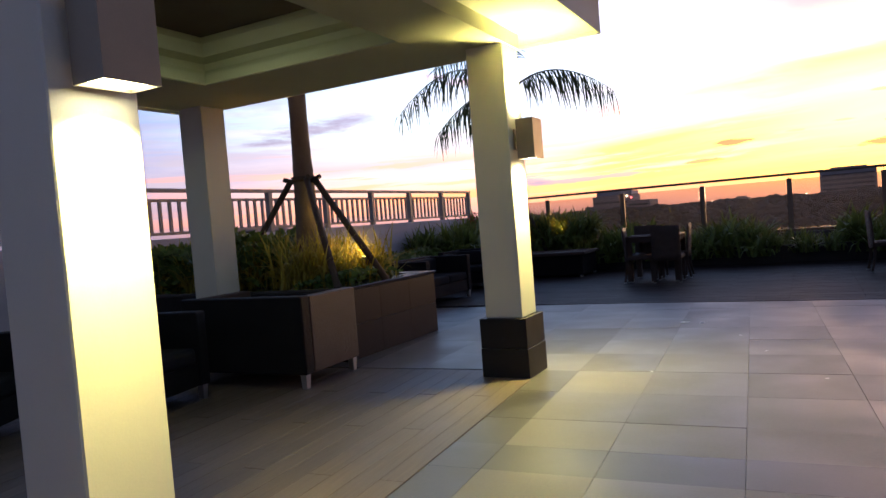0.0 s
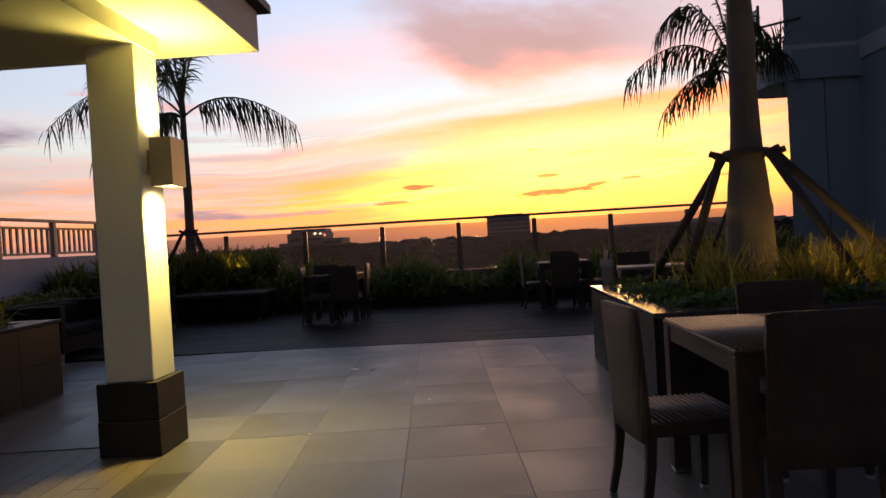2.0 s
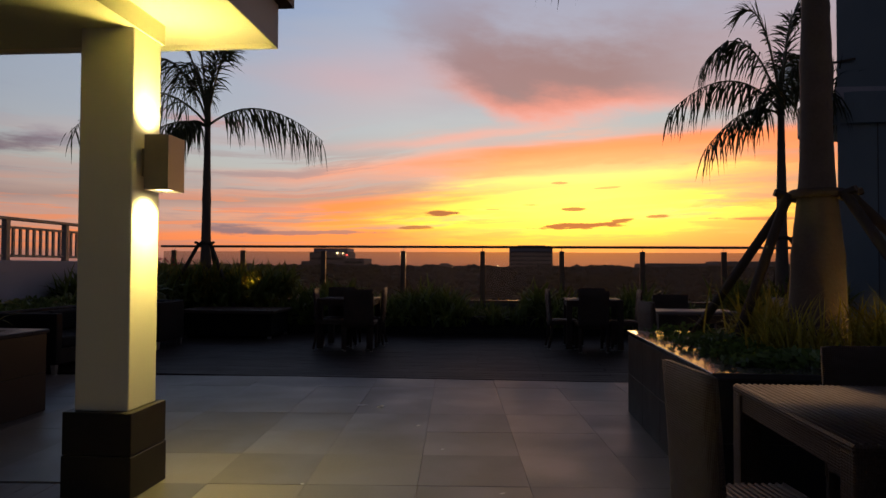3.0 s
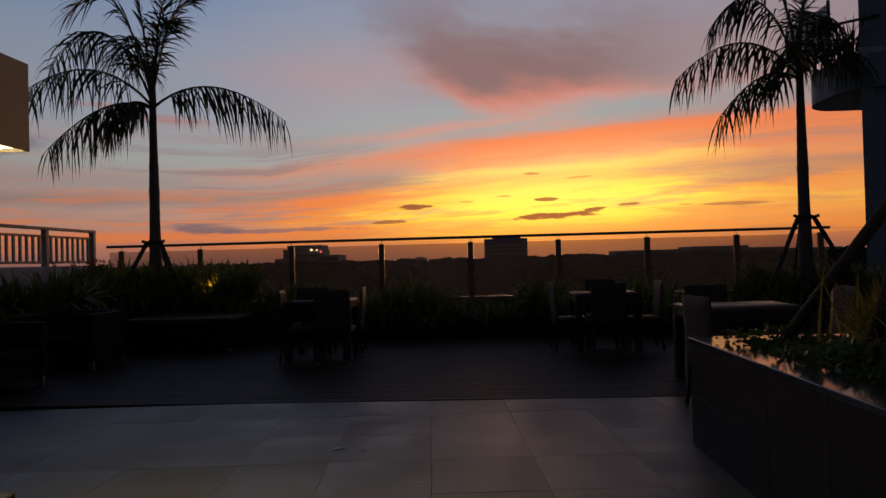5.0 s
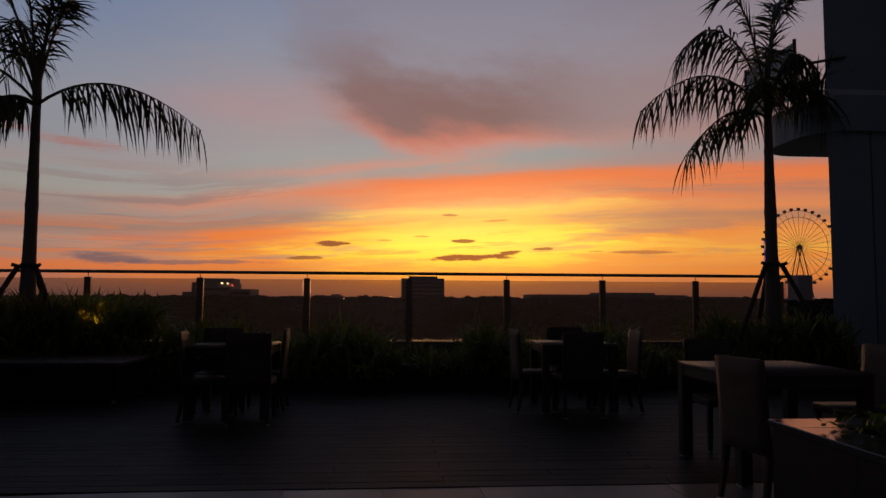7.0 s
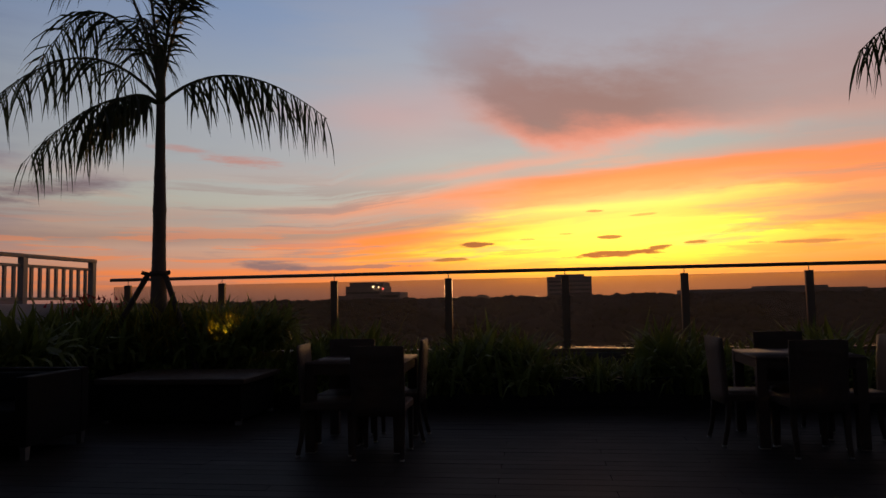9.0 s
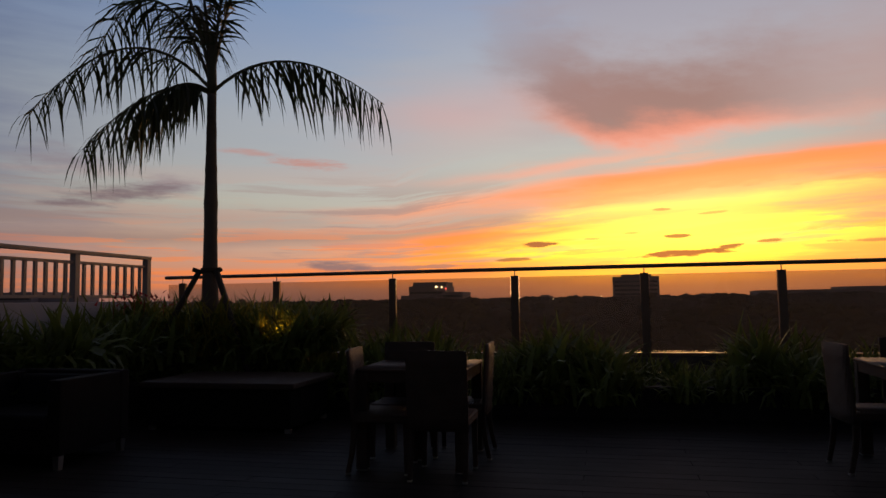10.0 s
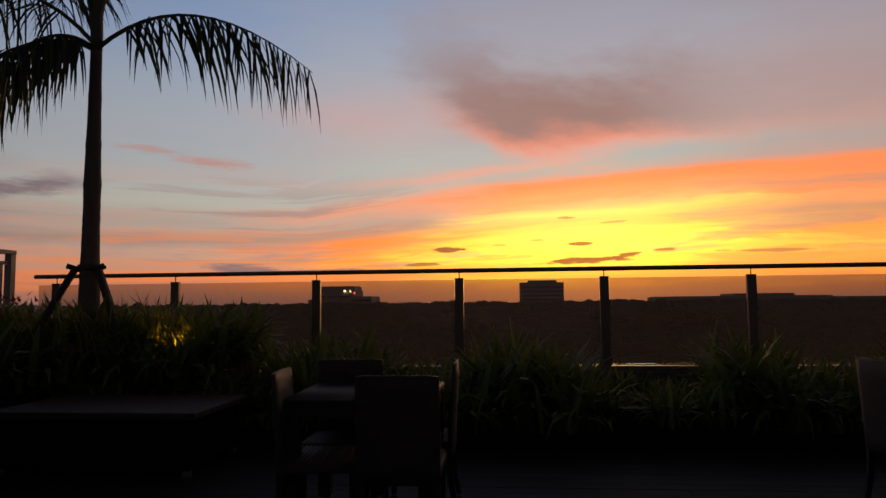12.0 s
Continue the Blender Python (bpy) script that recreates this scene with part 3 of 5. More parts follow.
# ---------------- tower on the right ----------------
def tower():
    t = thing("apartment_tower", pose(0, 0, 0), "blue-grey rendered apartment tower with a curved balcony", "building")
    def prism(ring, z0, z1):
        bm = bmesh.new()
        lo, hi = [bm.verts.new((x, y, z0)) for x, y in ring], [bm.verts.new((x, y, z1)) for x, y in ring]
        for i in range(len(ring)):
            k = (i + 1) % len(ring)
            bm.faces.new((lo[i], lo[k], hi[k], hi[i]))
        bm.faces.new(lo[::-1])
        bm.faces.new(hi)
        bmesh.ops.recalc_face_normals(bm, faces=bm.faces)
        return bm

    part("wall", prism(((TOWER_X, 15.0), (8.5, 15.0), (8.5, 12.6), (18, 12.6), (18, 27)), -18, 30), M_TOWER, t)
    # storey bands
    for z in (4.35, 7.5, 10.6):
        part("storey_band", box(TOWER_X - 0.04, 8.5, 14.96, 15.0, z, z + 0.38, 0.01), M_WALLGREY, t)
        part("storey_band", box(8.46, 18, 12.56, 12.6, z, z + 0.38, 0.01), M_WALLGREY, t)
        part("storey_band", box(8.46, 8.5, 12.6, 14.96, z, z + 0.38, 0.01), M_WALLGREY, t)
    part("joint", box(7.8, 7.815, 14.985, 15.0, 0, 4.3), M_BED, t)
    # curved balcony: a rounded slab with parapet
    bm = bmesh.new()
    ring = []
    BX = TOWER_X + 0.32
    for i in range(13):
        a = radians(90 + 90 * i / 12)
        ring.append((BX + 0.2 + 0.74 * math.cos(a), 16.0 + 0.95 * math.sin(a)))
    ring = [(BX + 0.2, 16.95)] + ring + [(BX - 0.54, 15.6)]
    for i in range(1, 9):
        a = radians(180 + 90 * i / 8)
        ring.append((BX + 0.05 + 0.59 * math.cos(a), 15.6 + 0.72 * math.sin(a)))
    ring.append((BX + 1.3, 14.88))
    ring.append((BX + 1.3, 16.95))
    lo = [bm.verts.new((x, y, 4.03)) for x, y in ring]
    hi = [bm.verts.new((x, y, 4.62)) for x, y in ring]
    k = len(ring)
    for i in range(k):
        bm.faces.new((lo[i], lo[(i + 1) % k], hi[(i + 1) % k], hi[i]))
    bm.faces.new(lo[::-1])
    bm.faces.new(hi)
    bmesh.ops.recalc_face_normals(bm, faces=bm.faces)
    b = part("balcony", bm, M_TOWER, t, "curved rendered balcony")
    g = part("balcony_glass", box(TOWER_X - 0.45, TOWER_X - 0.43, 15.1, 16.7, 4.62, 5.55), M_GLASS, b)
    g.visible_shadow = False
    for y in (15.12, 15.9, 16.7):
        part("balcony_post", rod((TOWER_X - 0.44, y, 4.62), (TOWER_X - 0.44, y, 5.6), 0.03, n=8), M_RAILMETAL, b)
    part("balcony_rail", rod((TOWER_X - 0.44, 15.1, 5.15), (TOWER_X + 0.3, 14.92, 5.25), 0.025, n=8), M_RAILMETAL, b)
    part("balcony_plant", blade_clump(random.Random(3), 50, 0.75, 0.05, 0.12), M_PALM, b).location = (TOWER_X - 0.05, 15.3, 4.62)


tower()

# ---------------- pavilion ----------------
PX0, PX1, PY0, PY1, NEAR_X = -4.72, -1.49, 1.447, 5.17, -1.40


def pavilion():
    t = thing("pavilion", pose(0, 0, 0), "cream-painted open pavilion with coffered ceiling and tiled hip roof", "pavilion")
    base_me = {}
    for x0 in (PX0, PX1):
        for y in (PY0, PY1):
            x = NEAR_X if (x0 == PX1 and y == PY0) else x0
            c = part("column", box(x - 0.155, x + 0.155, y - 0.155, y + 0.155, 0.47 if y > 3 else 0.36, 2.62, 0.006), M_PAINT, t)
            # stone plinth of two courses
            for z0, z1, gx in (((0.0, 0.232, 0.200), (0.236, 0.47, 0.197)) if y > 3 else ((0.0, 0.18, 0.200), (0.184, 0.36, 0.197))):
                part("plinth_tile", box(x - gx, x + gx, y - gx, y + gx, z0, z1, 0.004), M_STONE, c, "dark polished stone plinth")
    # perimeter beam, broad and flat below
    ox0, ox1, oy0, oy1 = PX0 - 0.17, PX1 + 0.17, PY0 - 0.17, PY1 + 0.17
    ix0, ix1, iy0, iy1 = -3.85, -1.92, 2.1, 4.42
    g = 0.16
    for x0, x1, y0, y1 in ((ox0, ox1, iy1 + g, oy1), (ox0, ox1, oy0, iy0 - g), (ox0, ix0 - g, iy0 - g, iy1 + g), (ix1 + g, ox1, iy0 - g, iy1 + g)):
        part("beam", box(x0, x1, y0, y1, 2.60, 3.0), M_CEIL, t)
    # stepped cove round the coffer
    bm = bmesh.new()
    prof = [(g, 2.60), (0.01, 2.60), (0.0, 2.61), (0.06, 2.71), (0.12, 2.76), (0.12, 2.82), (0.0, 2.84), (-0.06, 2.93), (-0.06, 3.0)]
    rings = [[bm.verts.new(p) for p in ((ix0 - d, iy0 - d, z), (ix1 + d, iy0 - d, z), (ix1 + d, iy1 + d, z), (ix0 - d, iy1 + d, z))] for d, z in prof]
    for a, b in zip(rings, rings[1:]):
        for i in range(4):
            bm.faces.new((a[i], a[(i + 1) % 4], b[(i + 1) % 4], b[i]))
    bmesh.ops.recalc_face_normals(bm, faces=bm.faces)
    cove = part("cove_moulding", bm, M_CEIL, t, "stepped ceiling cove")
    cove.location = (0, 0, 0)
    # eaves: soffit and fascia
    ex0, ex1, ey0, ey1 = ox0 - 0.54, -0.78, oy0 - 0.4, 5.70
    for x0, x1, y0, y1 in ((ex0, ex1, oy1, ey1), (ex0, ex1, ey0, oy0), (ex0, ox0, oy0, oy1), (ox1, ex1, oy0, oy1)):
        part("soffit", box(x0, x1, y0, y1, 2.72, 2.80), M_PAINT, t)
    for x0, x1, y0, y1 in ((ex0 - 0.03, ex1 + 0.03, ey1, ey1 + 0.03), (ex0 - 0.03, ex1 + 0.03, ey0 - 0.03, ey0), (ex0 - 0.03, ex0, ey0, ey1), (ex1, ex1 + 0.03, ey0, ey1)):
        part("fascia", box(x0, x1, y0, y1, 2.69, 2.98, 0.004), M_PAINT, t)
    # hip roof
    bm = bmesh.new()
    o = 0.11
    lo = [bm.verts.new(p) for p in ((ex0 - o, ey0 - o, 2.985), (ex1 + o, ey0 - o, 2.985), (ex1 + o, ey1 + o, 2.985), (ex0 - o, ey1 + o, 2.985))]
    lo2 = [bm.verts.new(v.co + Vector((0, 0, 0.06))) for v in lo]
    cx = (ex0 + ex1) / 2
    r = [bm.verts.new((cx, ey0 + 1.9, 4.2)), bm.verts.new((cx, ey1 - 1.9, 4.2))]
    bm.faces.new(lo[::-1])
    for i in range(4):
        bm.faces.new((lo[i], lo[(i + 1) % 4], lo2[(i + 1) % 4], lo2[i]))
    bm.faces.new((lo2[0], lo2[1], r[0]))
    bm.faces.new((lo2[1], lo2[2], r[1], r[0]))
    bm.faces.new((lo2[2], lo2[3], r[1]))
    bm.faces.new((lo2[3], lo2[0], r[0], r[1]))
    part("roof", bm, M_ROOF, t, "brown tiled roof edge")


pavilion()
solo("ceiling", box(-4.7, -1.4, 1.6, 5.1, 3.002, 3.04), M_CEIL, "recessed cream ceiling panel of the pavilion", "ceiling", kind="structure")


def wall_lamp(x, y):
    t = thing("wall_lamp", pose(x, y, 0.04 if y < 3 else 0.0), "square taupe up-and-down wall lamp on a cream column", "wall lamp", "column wall lamps")
    # open-ended square tube with the diffusers set back inside
    bm = bmesh.new()
    rings = []
    for w, z in ((0.0, 1.70), (0.0, 2.01), (0.006, 2.01), (0.006, 1.70)):
        rings.append([bm.verts.new(p) for p in ((0.04 + w, -0.10 + w, z), (0.18 - w, -0.10 + w, z), (0.18 - w, 0.10 - w, z), (0.04 + w, 0.10 - w, z))])
    for k in range(4):
        lo, hi = rings[k], rings[(k + 1) % 4]
        for i in range(4):
            bm.faces.new((lo[i], lo[(i + 1) % 4], hi[(i + 1) % 4], hi[i]))
    part("housing", bm, M_LAMPBOX, t)
    part("bracket", box(0.0, 0.041, -0.035, 0.035, 1.82, 1.90, 0.004), M_LAMPBOX, t)
    part("wall_plate", box(0.0, 0.012, -0.055, 0.055, 1.78, 1.94, 0.003), M_LAMPBOX, t)
    part("diffuser", box(0.05, 0.17, -0.09, 0.09, 1.712, 1.722), M_LIT, t, "glowing warm lower diffuser")
    part("diffuser", box(0.05, 0.17, -0.09, 0.09, 1.988, 1.998), M_LIT, t, "glowing warm upper diffuser")
    lamp_area(x + 0.11, y, 1.698, False, LAMP_W, 0.1)
    lamp_area(x + 0.11, y, 2.012, True, LAMP_W * 0.62, 0.1)


def ceiling_light(x, y):
    t = thing("ceiling_light", pose(x, y, 3.0), "small round recessed ceiling light glowing pale yellow", "ceiling light", "pavilion ceiling lights")
    part("trim_ring", lathe([(0.062, -0.012), (0.085, -0.012), (0.09, -0.004), (0.09, 0.001)], 20), M_PAINT, t, "cream trim ring")
    part("lens", lathe([(0.06, -0.016), (0.06, -0.013)], 20), M_LIT, t, "glowing lens")
    d = bpy.data.lights.new("ceiling_light_glow", "AREA")
    d.energy, d.color, d.size = 1.4, (1.0, 1.0, 0.5), 0.11
    d.shape = "DISK"
    new("ceiling_light_glow", d).matrix_world = pose(x, y, 2.975)


ceiling_light(-3.11, 3.5)
LAMP_W = 13.5
for lx, ly in ((NEAR_X, PY0), (PX1, PY1)):
    wall_lamp(lx + 0.156, ly)

# ---------------- planters ----------------
def clad(parent, axis, fixed, a0, a1, z1, sign, width=0.6, course=0.35):
    """Stone tiles on one face of a planter; joints left open."""
    n = max(1, round((a1 - a0) / width))
    w = (a1 - a0) / n
    rows = max(1, round(z1 / course))
    h = z1 / rows
    if axis == "x":
        me = mesh_from(box(-0.012, 0.012, -w / 2 + 0.0015, w / 2 - 0.0015, 0.0015, h - 0.0015, 0.001), "stone_tile", M_STONE)
    else:
        me = mesh_from(box(-w / 2 + 0.0015, w / 2 - 0.0015, -0.012, 0.012, 0.0015, h - 0.0015, 0.001), "stone_tile", M_STONE)
    for i in range(n):
        for j in range(rows):
            o = new("stone_tile", me)
            o.parent = parent
            c = a0 + w * (i + 0.5)
            o.location = (fixed + sign * 0.012, c, h * j) if axis == "x" else (c, fixed + sign * 0.012, h * j)


def planter(x0, x1, y0, y1, h, label, faces, ledge=0.2):
    t = thing("planter", pose(0, 0, 0), label, "planter")
    part("body", box(x0, x1, y0, y1, 0, h - 0.035), M_STONE, t)
    g = 0.03
    for a in ((x0 - g, x1 + g, y0 - g, y0 + ledge), (x0 - g, x1 + g, y1 - ledge, y1 + g), (x0 - g, x0 + ledge, y0 + ledge, y1 - ledge), (x1 - ledge, x1 + g, y0 + ledge, y1 - ledge)):
        part("ledge", box(*a, h - 0.035, h, 0.004), M_LEDGE, t, "polished dark granite coping")
    bm = bmesh.new()
    nx, ny = 14, 10
    vs = [[bm.verts.new((x0 + ledge + (x1 - x0 - 2 * ledge) * i / nx, y0 + ledge + (y1 - y0 - 2 * ledge) * j / ny, h - 0.03 + 0.05 * noise.noise(Vector((i * 0.9, j * 0.9, x0))))) for j in range(ny + 1)] for i in range(nx + 1)]
    for i in range(nx):
        for j in range(ny):
            bm.faces.new((vs[i][j], vs[i + 1][j], vs[i + 1][j + 1], vs[i][j + 1]))
    part("soil", bm, M_SOIL, t)
    for f in faces:
        if f == "x0":
            clad(t, "x", x0, y0, y1, h - 0.036, -1)
        if f == "x1":
            clad(t, "x", x1, y0, y1, h - 0.036, 1)
        if f == "y0":
            clad(t, "y", y0, x0, x1, h - 0.036, -1)
        if f == "y1":
            clad(t, "y", y1, x0, x1, h - 0.036, 1)
    return t


planter(-6.80, -3.29, 5.38, 7.13, 0.71, "dark stone-clad planter with grasses and a palm", ("x1", "y0", "y1"))
planter(1.86, 6.4, 5.2, 7.63, 0.715, "dark stone-clad planter with granite coping beside the tables", ("x0", "y0", "y1"))

# long bed under the glass railing and beds along the left wall
bed = thing("planting_bed", pose(0, 0, 0), "low stone-edged planting bed along the glass railing", "planting bed")
part("edge", box(-6.8, TOWER_X, BED_Y, BED_Y + 0.12, -0.03, 0.34, 0.006), M_STONE, bed)
part("soil", box(-6.8, TOWER_X, BED_Y + 0.12, RAIL_Y - 0.13, -0.03, 0.30), M_SOIL, bed)
bed2 = thing("planting_bed", pose(0, 0, 0), "stone-edged planting bed along the grey parapet", "planting bed")
part("edge", box(-5.5, -5.38, 7.35, 14.2, -0.03, 0.42, 0.006), M_STONE, bed2)
part("soil", box(WALL_X + 0.01, -5.5, 7.35, 14.2, -0.03, 0.38), M_SOIL, bed2)


# ---------------- palms ----------------
def frond(r, az, reach, h, z2, leaf=0.68, pairs=46):
    """A feathered frond: arched rachis and leaflets that hang, or stand stiff on upright fronds."""
    stiff = min(1.0, max(0.0, (z2 - 0.6) / 0.9))
    d = Vector((math.cos(radians(az)), math.sin(radians(az)), 0))
    side = Vector((-d.y, d.x, 0))
    up = Vector((0, 0, 1))

    def at(t):
        return d * (2 * t * (1 - t) * reach * 0.42 + t * t * reach) + up * (2 * t * (1 - t) * h + t * t * z2)

    bm = bmesh.new()
    k = 12
    for i in range(k):
        add_rod(bm, at(i / k), at((i + 1) / k), 0.022 * (1 - i / k) + 0.004, 0.022 * (1 - (i + 1) / k) + 0.004, 5, False)
    stem = bm
    lm = bmesh.new()
    for i in range(pairs):
        t = 0.16 + 0.84 * (i + r.random() * 0.6) / pairs
        p = at(min(t, 1.0))
        tan = (at(min(1.0, t + 0.02)) - at(t - 0.02)).normalized()
        ln0 = leaf * (0.35 + 0.85 * math.sin(math.pi * min(1, t * 0.74 + 0.06)))
        for sg in (-1, 1):
            ln = ln0 * r.uniform(0.7, 1.2)
            out = (side * sg * r.uniform(0.3, 0.7) + tan * r.uniform(0.05 + 0.2 * stiff, 0.35 + 0.45 * stiff) + up * r.uniform(-1.0 + 0.75 * stiff, -0.2 + 0.45 * stiff)).normalized()
            droop = r.uniform(0.7, 1.4) * (1 - 0.75 * stiff)
            pts, q, v = [], p.copy(), out.copy()
            for s in range(4):
                pts.append(q.copy())
                q = q + v * ln / 3
                v = (v - up * droop * 0.62).normalized()
            w = tan.cross(out)
            w = (tan * 0.75 + w * r.uniform(-0.6, 0.6)).normalized()
            leaf_strip(lm, pts, 0.043 * r.uniform(0.5, 1.25), w)
    return stem, lm


def palm(x, y, z, fork, fronds, rad, label, strap_z, feet, seed, slim=1.0):
    """Royal palm with a swollen trunk, propped by timber struts."""
    r = random.Random(seed)
    t = thing("palm_tree", pose(x, y, z), label, "palm tree", "propped royal palms")
    hgt = fork - z
    prof = [(rad * 1.55, -0.05), (rad * 1.5, 0.06), (rad * 1.28, 0.2 * hgt), (rad * 1.08, 0.36 * hgt), (rad * 0.95, 0.5 * hgt), (rad * 0.98, 0.6 * hgt), (rad * 0.84, 0.72 * hgt), (rad * 0.72, 0.86 * hgt), (rad * 0.66, hgt)]
    prof = [(r0 * (1 if z0 < 0.3 * hgt else slim), z0) for r0, z0 in prof]
    # fine rings along the trunk
    fine = []
    for (ra, za), (rb, zb) in zip(prof, prof[1:]):
        for i in range(6):
            u = i / 6
            fine.append((ra + (rb - ra) * u + (0.004 if i == 0 else 0), za + (zb - za) * u))
    fine.append(prof[-1])
    part("trunk", lathe(fine, 14, 0.02, r), M_TRUNK, t)
    part("crownshaft", lathe([(rad * 0.68, hgt), (rad * 0.74, hgt + 0.12), (rad * 0.6, hgt + 0.5), (rad * 0.3, hgt + 0.85)], 10), M_RACHIS, t, "dark green crownshaft")
    crown = new("crown")
    crown.parent = t
    crown.empty_display_size = 0.1
    for az, reach, h, z2, base in fronds:
        stem, lm = frond(r, az, reach, h, z2, 0.78 if reach > 0.92 else 0.45)
        for nm, b, mt in (("frond_stem", stem, M_RACHIS), ("frond", lm, M_PALM)):
            part(nm, b, mt, crown).location = (0, 0, hgt + base)
    sz = strap_z - z
    part("strap", lathe([(rad * 1.3, sz - 0.03), (rad * 1.36, sz - 0.025), (rad * 1.36, sz + 0.025), (rad * 1.3, sz + 0.03)], 14), M_STRUT, t, "timber collar round the trunk")
    for fx, fy in feet:
        d = Vector((fx, fy, 0)).normalized()
        top = d * rad * 1.45 + Vector((0, 0, sz))
        part("strut", rod((fx, fy, 0.0), top, 0.038, 0.036, 8), M_STRUT, t, "slanted timber prop")
        part("strut_block", rod(top - d * 0.05 + Vector((0, 0, -0.03)), top + d * 0.09 + Vector((0, 0, 0.015)), 0.028, 0.028, 5), M_STRUT, t)
    return t


FRONDS_A = ((4, 2.33, 0.85, -0.3, 0.02), (180, 2.9, 1.45, -0.1, 0.05), (190, 1.75, 0.4, -0.7, 0.0), (236, 1.0, 0.3, -0.5, 0.0), (172, 2.1, 2.3, 0.75, 0.1), (204, 1.25, 2.6, 1.45, 0.15),
            (140, 1.4, 2.2, 0.9, 0.1), (20, 0.72, 1.9, 1.75, 0.2), (70, 0.5, 2.2, 2.0, 0.2), (335, 0.5, 1.6, 1.3, 0.15), (186, 0.5, 2.4, 2.1, 0.2))
FRONDS_B = ((180, 2.1, 1.25, 0.0, 0.05), (188, 1.5, 0.45, -0.7, 0.0), (175, 1.45, 2.2, 0.85, 0.1), (165, 0.75, 2.4, 1.75, 0.2), (5, 1.2, 1.2, 0.1, 0.05), (30, 0.5, 2.2, 1.7, 0.2),
            (60, 0.8, 1.7, 1.1, 0.1), (300, 0.85, 1.4, 0.4, 0.1), (235, 1.1, 1.0, 0.1, 0.0), (350, 0.35, 2.0, 1.8, 0.2))
FRONDS_C = ((183, 1.9, 0.95, -0.25, 0.0), (20, 1.6, 1.5, 0.4, 0.05), (100, 1.6, 1.7, 0.5, 0.05), (250, 1.3, 1.9, 0.9, 0.1))
palm(-5.17, 14.72, 0.42, 4.05, FRONDS_A, 0.088, "tall propped palm with a bent dead frond in the corner bed", 1.72, ((0.75, -0.35), (-0.7, -0.4), (0.1, 0.8)), 11)
palm(5.99, 14.85, 0.42, 4.17, FRONDS_B, 0.092, "tall propped palm beside the blue-grey tower", 1.85, ((0.8, -0.3), (-0.85, -0.35), (0.1, 0.8)), 12)
palm(2.96, 6.5, 0.69, 4.1, FRONDS_C, 0.135, "thick-trunked propped palm in the stone planter", 1.81, ((-0.66, 0.82), (-0.56, 0.06), (1.15, -0.35), (0.4, 0.85), (0.5, -0.8)), 13, 0.8)
palm(-4.4, 6.3, 0.69, 4.3, FRONDS_A, 0.105, "propped palm in the stone planter by the pavilion", 1.88, ((0.92, -0.75), (1.05, -0.05), (-0.95, -0.3)), 14)


# ---------------- planting ----------------
def clumps(name, label, spots, meshes, material, scale=(0.8, 1.2), cat="plant", grp=""):
    for x, y, z in spots:
        o = new(name, rng.choice(meshes))
        s = rng.uniform(*scale)
        o.matrix_basis = pose(x, y, z, 0, 0, rng.uniform(0, 360)) @ Matrix.Diagonal((s, s, s * rng.uniform(0.85, 1.1), 1))
        tagged(o, label, cat, grp, "stuff" if name == "ground_cover" else "")


lily = [mesh_from(blade_clump(random.Random(20 + i), 96, 0.66, 0.074, 0.13, 1.4), "lily", M_LILY) for i in range(5)]
grass = [mesh_from(blade_clump(random.Random(40 + i), 110, 0.55, 0.022, 0.12, 1.1), "grass", M_GRASS) for i in range(4)]
cover = [mesh_from(leafy_mass(random.Random(60 + i), 0.26, 0.26, 0.0, 0.16, 260, 0.06), "cover", M_COVER) for i in range(3)]
hedge = [mesh_from(leafy_mass(random.Random(80 + i), 0.5, 0.5, 0.0, 0.42, 1500, 0.075), "hedge", M_HEDGE) for i in range(3)]

# strap-leaf plants in the railing bed; a lower gap opens before the glass
x = -6.4
while x < 6.9:
    mound = 0.5 + 0.5 * math.cos(2 * math.pi * (x + 0.6) / 2.1)
    low = -0.2 < x < 1.5 or 3.7 < x < 5.0
    for y in (14.40, 14.75, 15.2, 15.65):
        k = 0.6 if low else 0.72 + (0.45 * mound if y > 14.5 else 0.1)
        clumps("strap_leaf_plant", "green strap-leaf plant in the railing bed", [(x + rng.uniform(-0.15, 0.15), y + rng.uniform(-0.12, 0.12), 0.2 if low else 0.16 if y < 14.5 else 0.27)], lily, M_LILY, (k * 0.92, k * 1.1), grp="railing bed plants")
    x += 0.47
# taller planting round the corner palm
spots = [(rng.uniform(-6.6, -3.5), rng.uniform(14.45, 15.9), rng.uniform(0.5, 0.74)) for _ in range(42)]
clumps("strap_leaf_plant", "tall strap-leaf plant round the corner palm", spots, lily, M_LILY, (0.95, 1.3), grp="corner bed plants")
spots = [(rng.uniform(5.2, 6.9), rng.uniform(14.5, 15.8), rng.uniform(0.3, 0.48)) for _ in range(18)]
clumps("strap_leaf_plant", "tall strap-leaf plant by the tower palm", spots, lily, M_LILY, (0.95, 1.25), grp="tower bed plants")
# hedge along the left wall
spots = [(xx, 7.8 + 0.82 * i, 0.36) for i in range(8) for xx in (-5.95, -6.45)]
clumps("hedge_shrub", "clipped small-leaved green hedge along the parapet", spots, hedge, M_HEDGE, (0.95, 1.05), grp="parapet hedge")
spots = [(rng.uniform(-6.6, -5.7), rng.uniform(12.4, 14.2), rng.uniform(0.4, 0.6)) for _ in range(16)]
clumps("strap_leaf_plant", "dark strap-leaf plant in the parapet bed", spots, lily, M_LILY, (0.9, 1.25), grp="parapet bed plants")
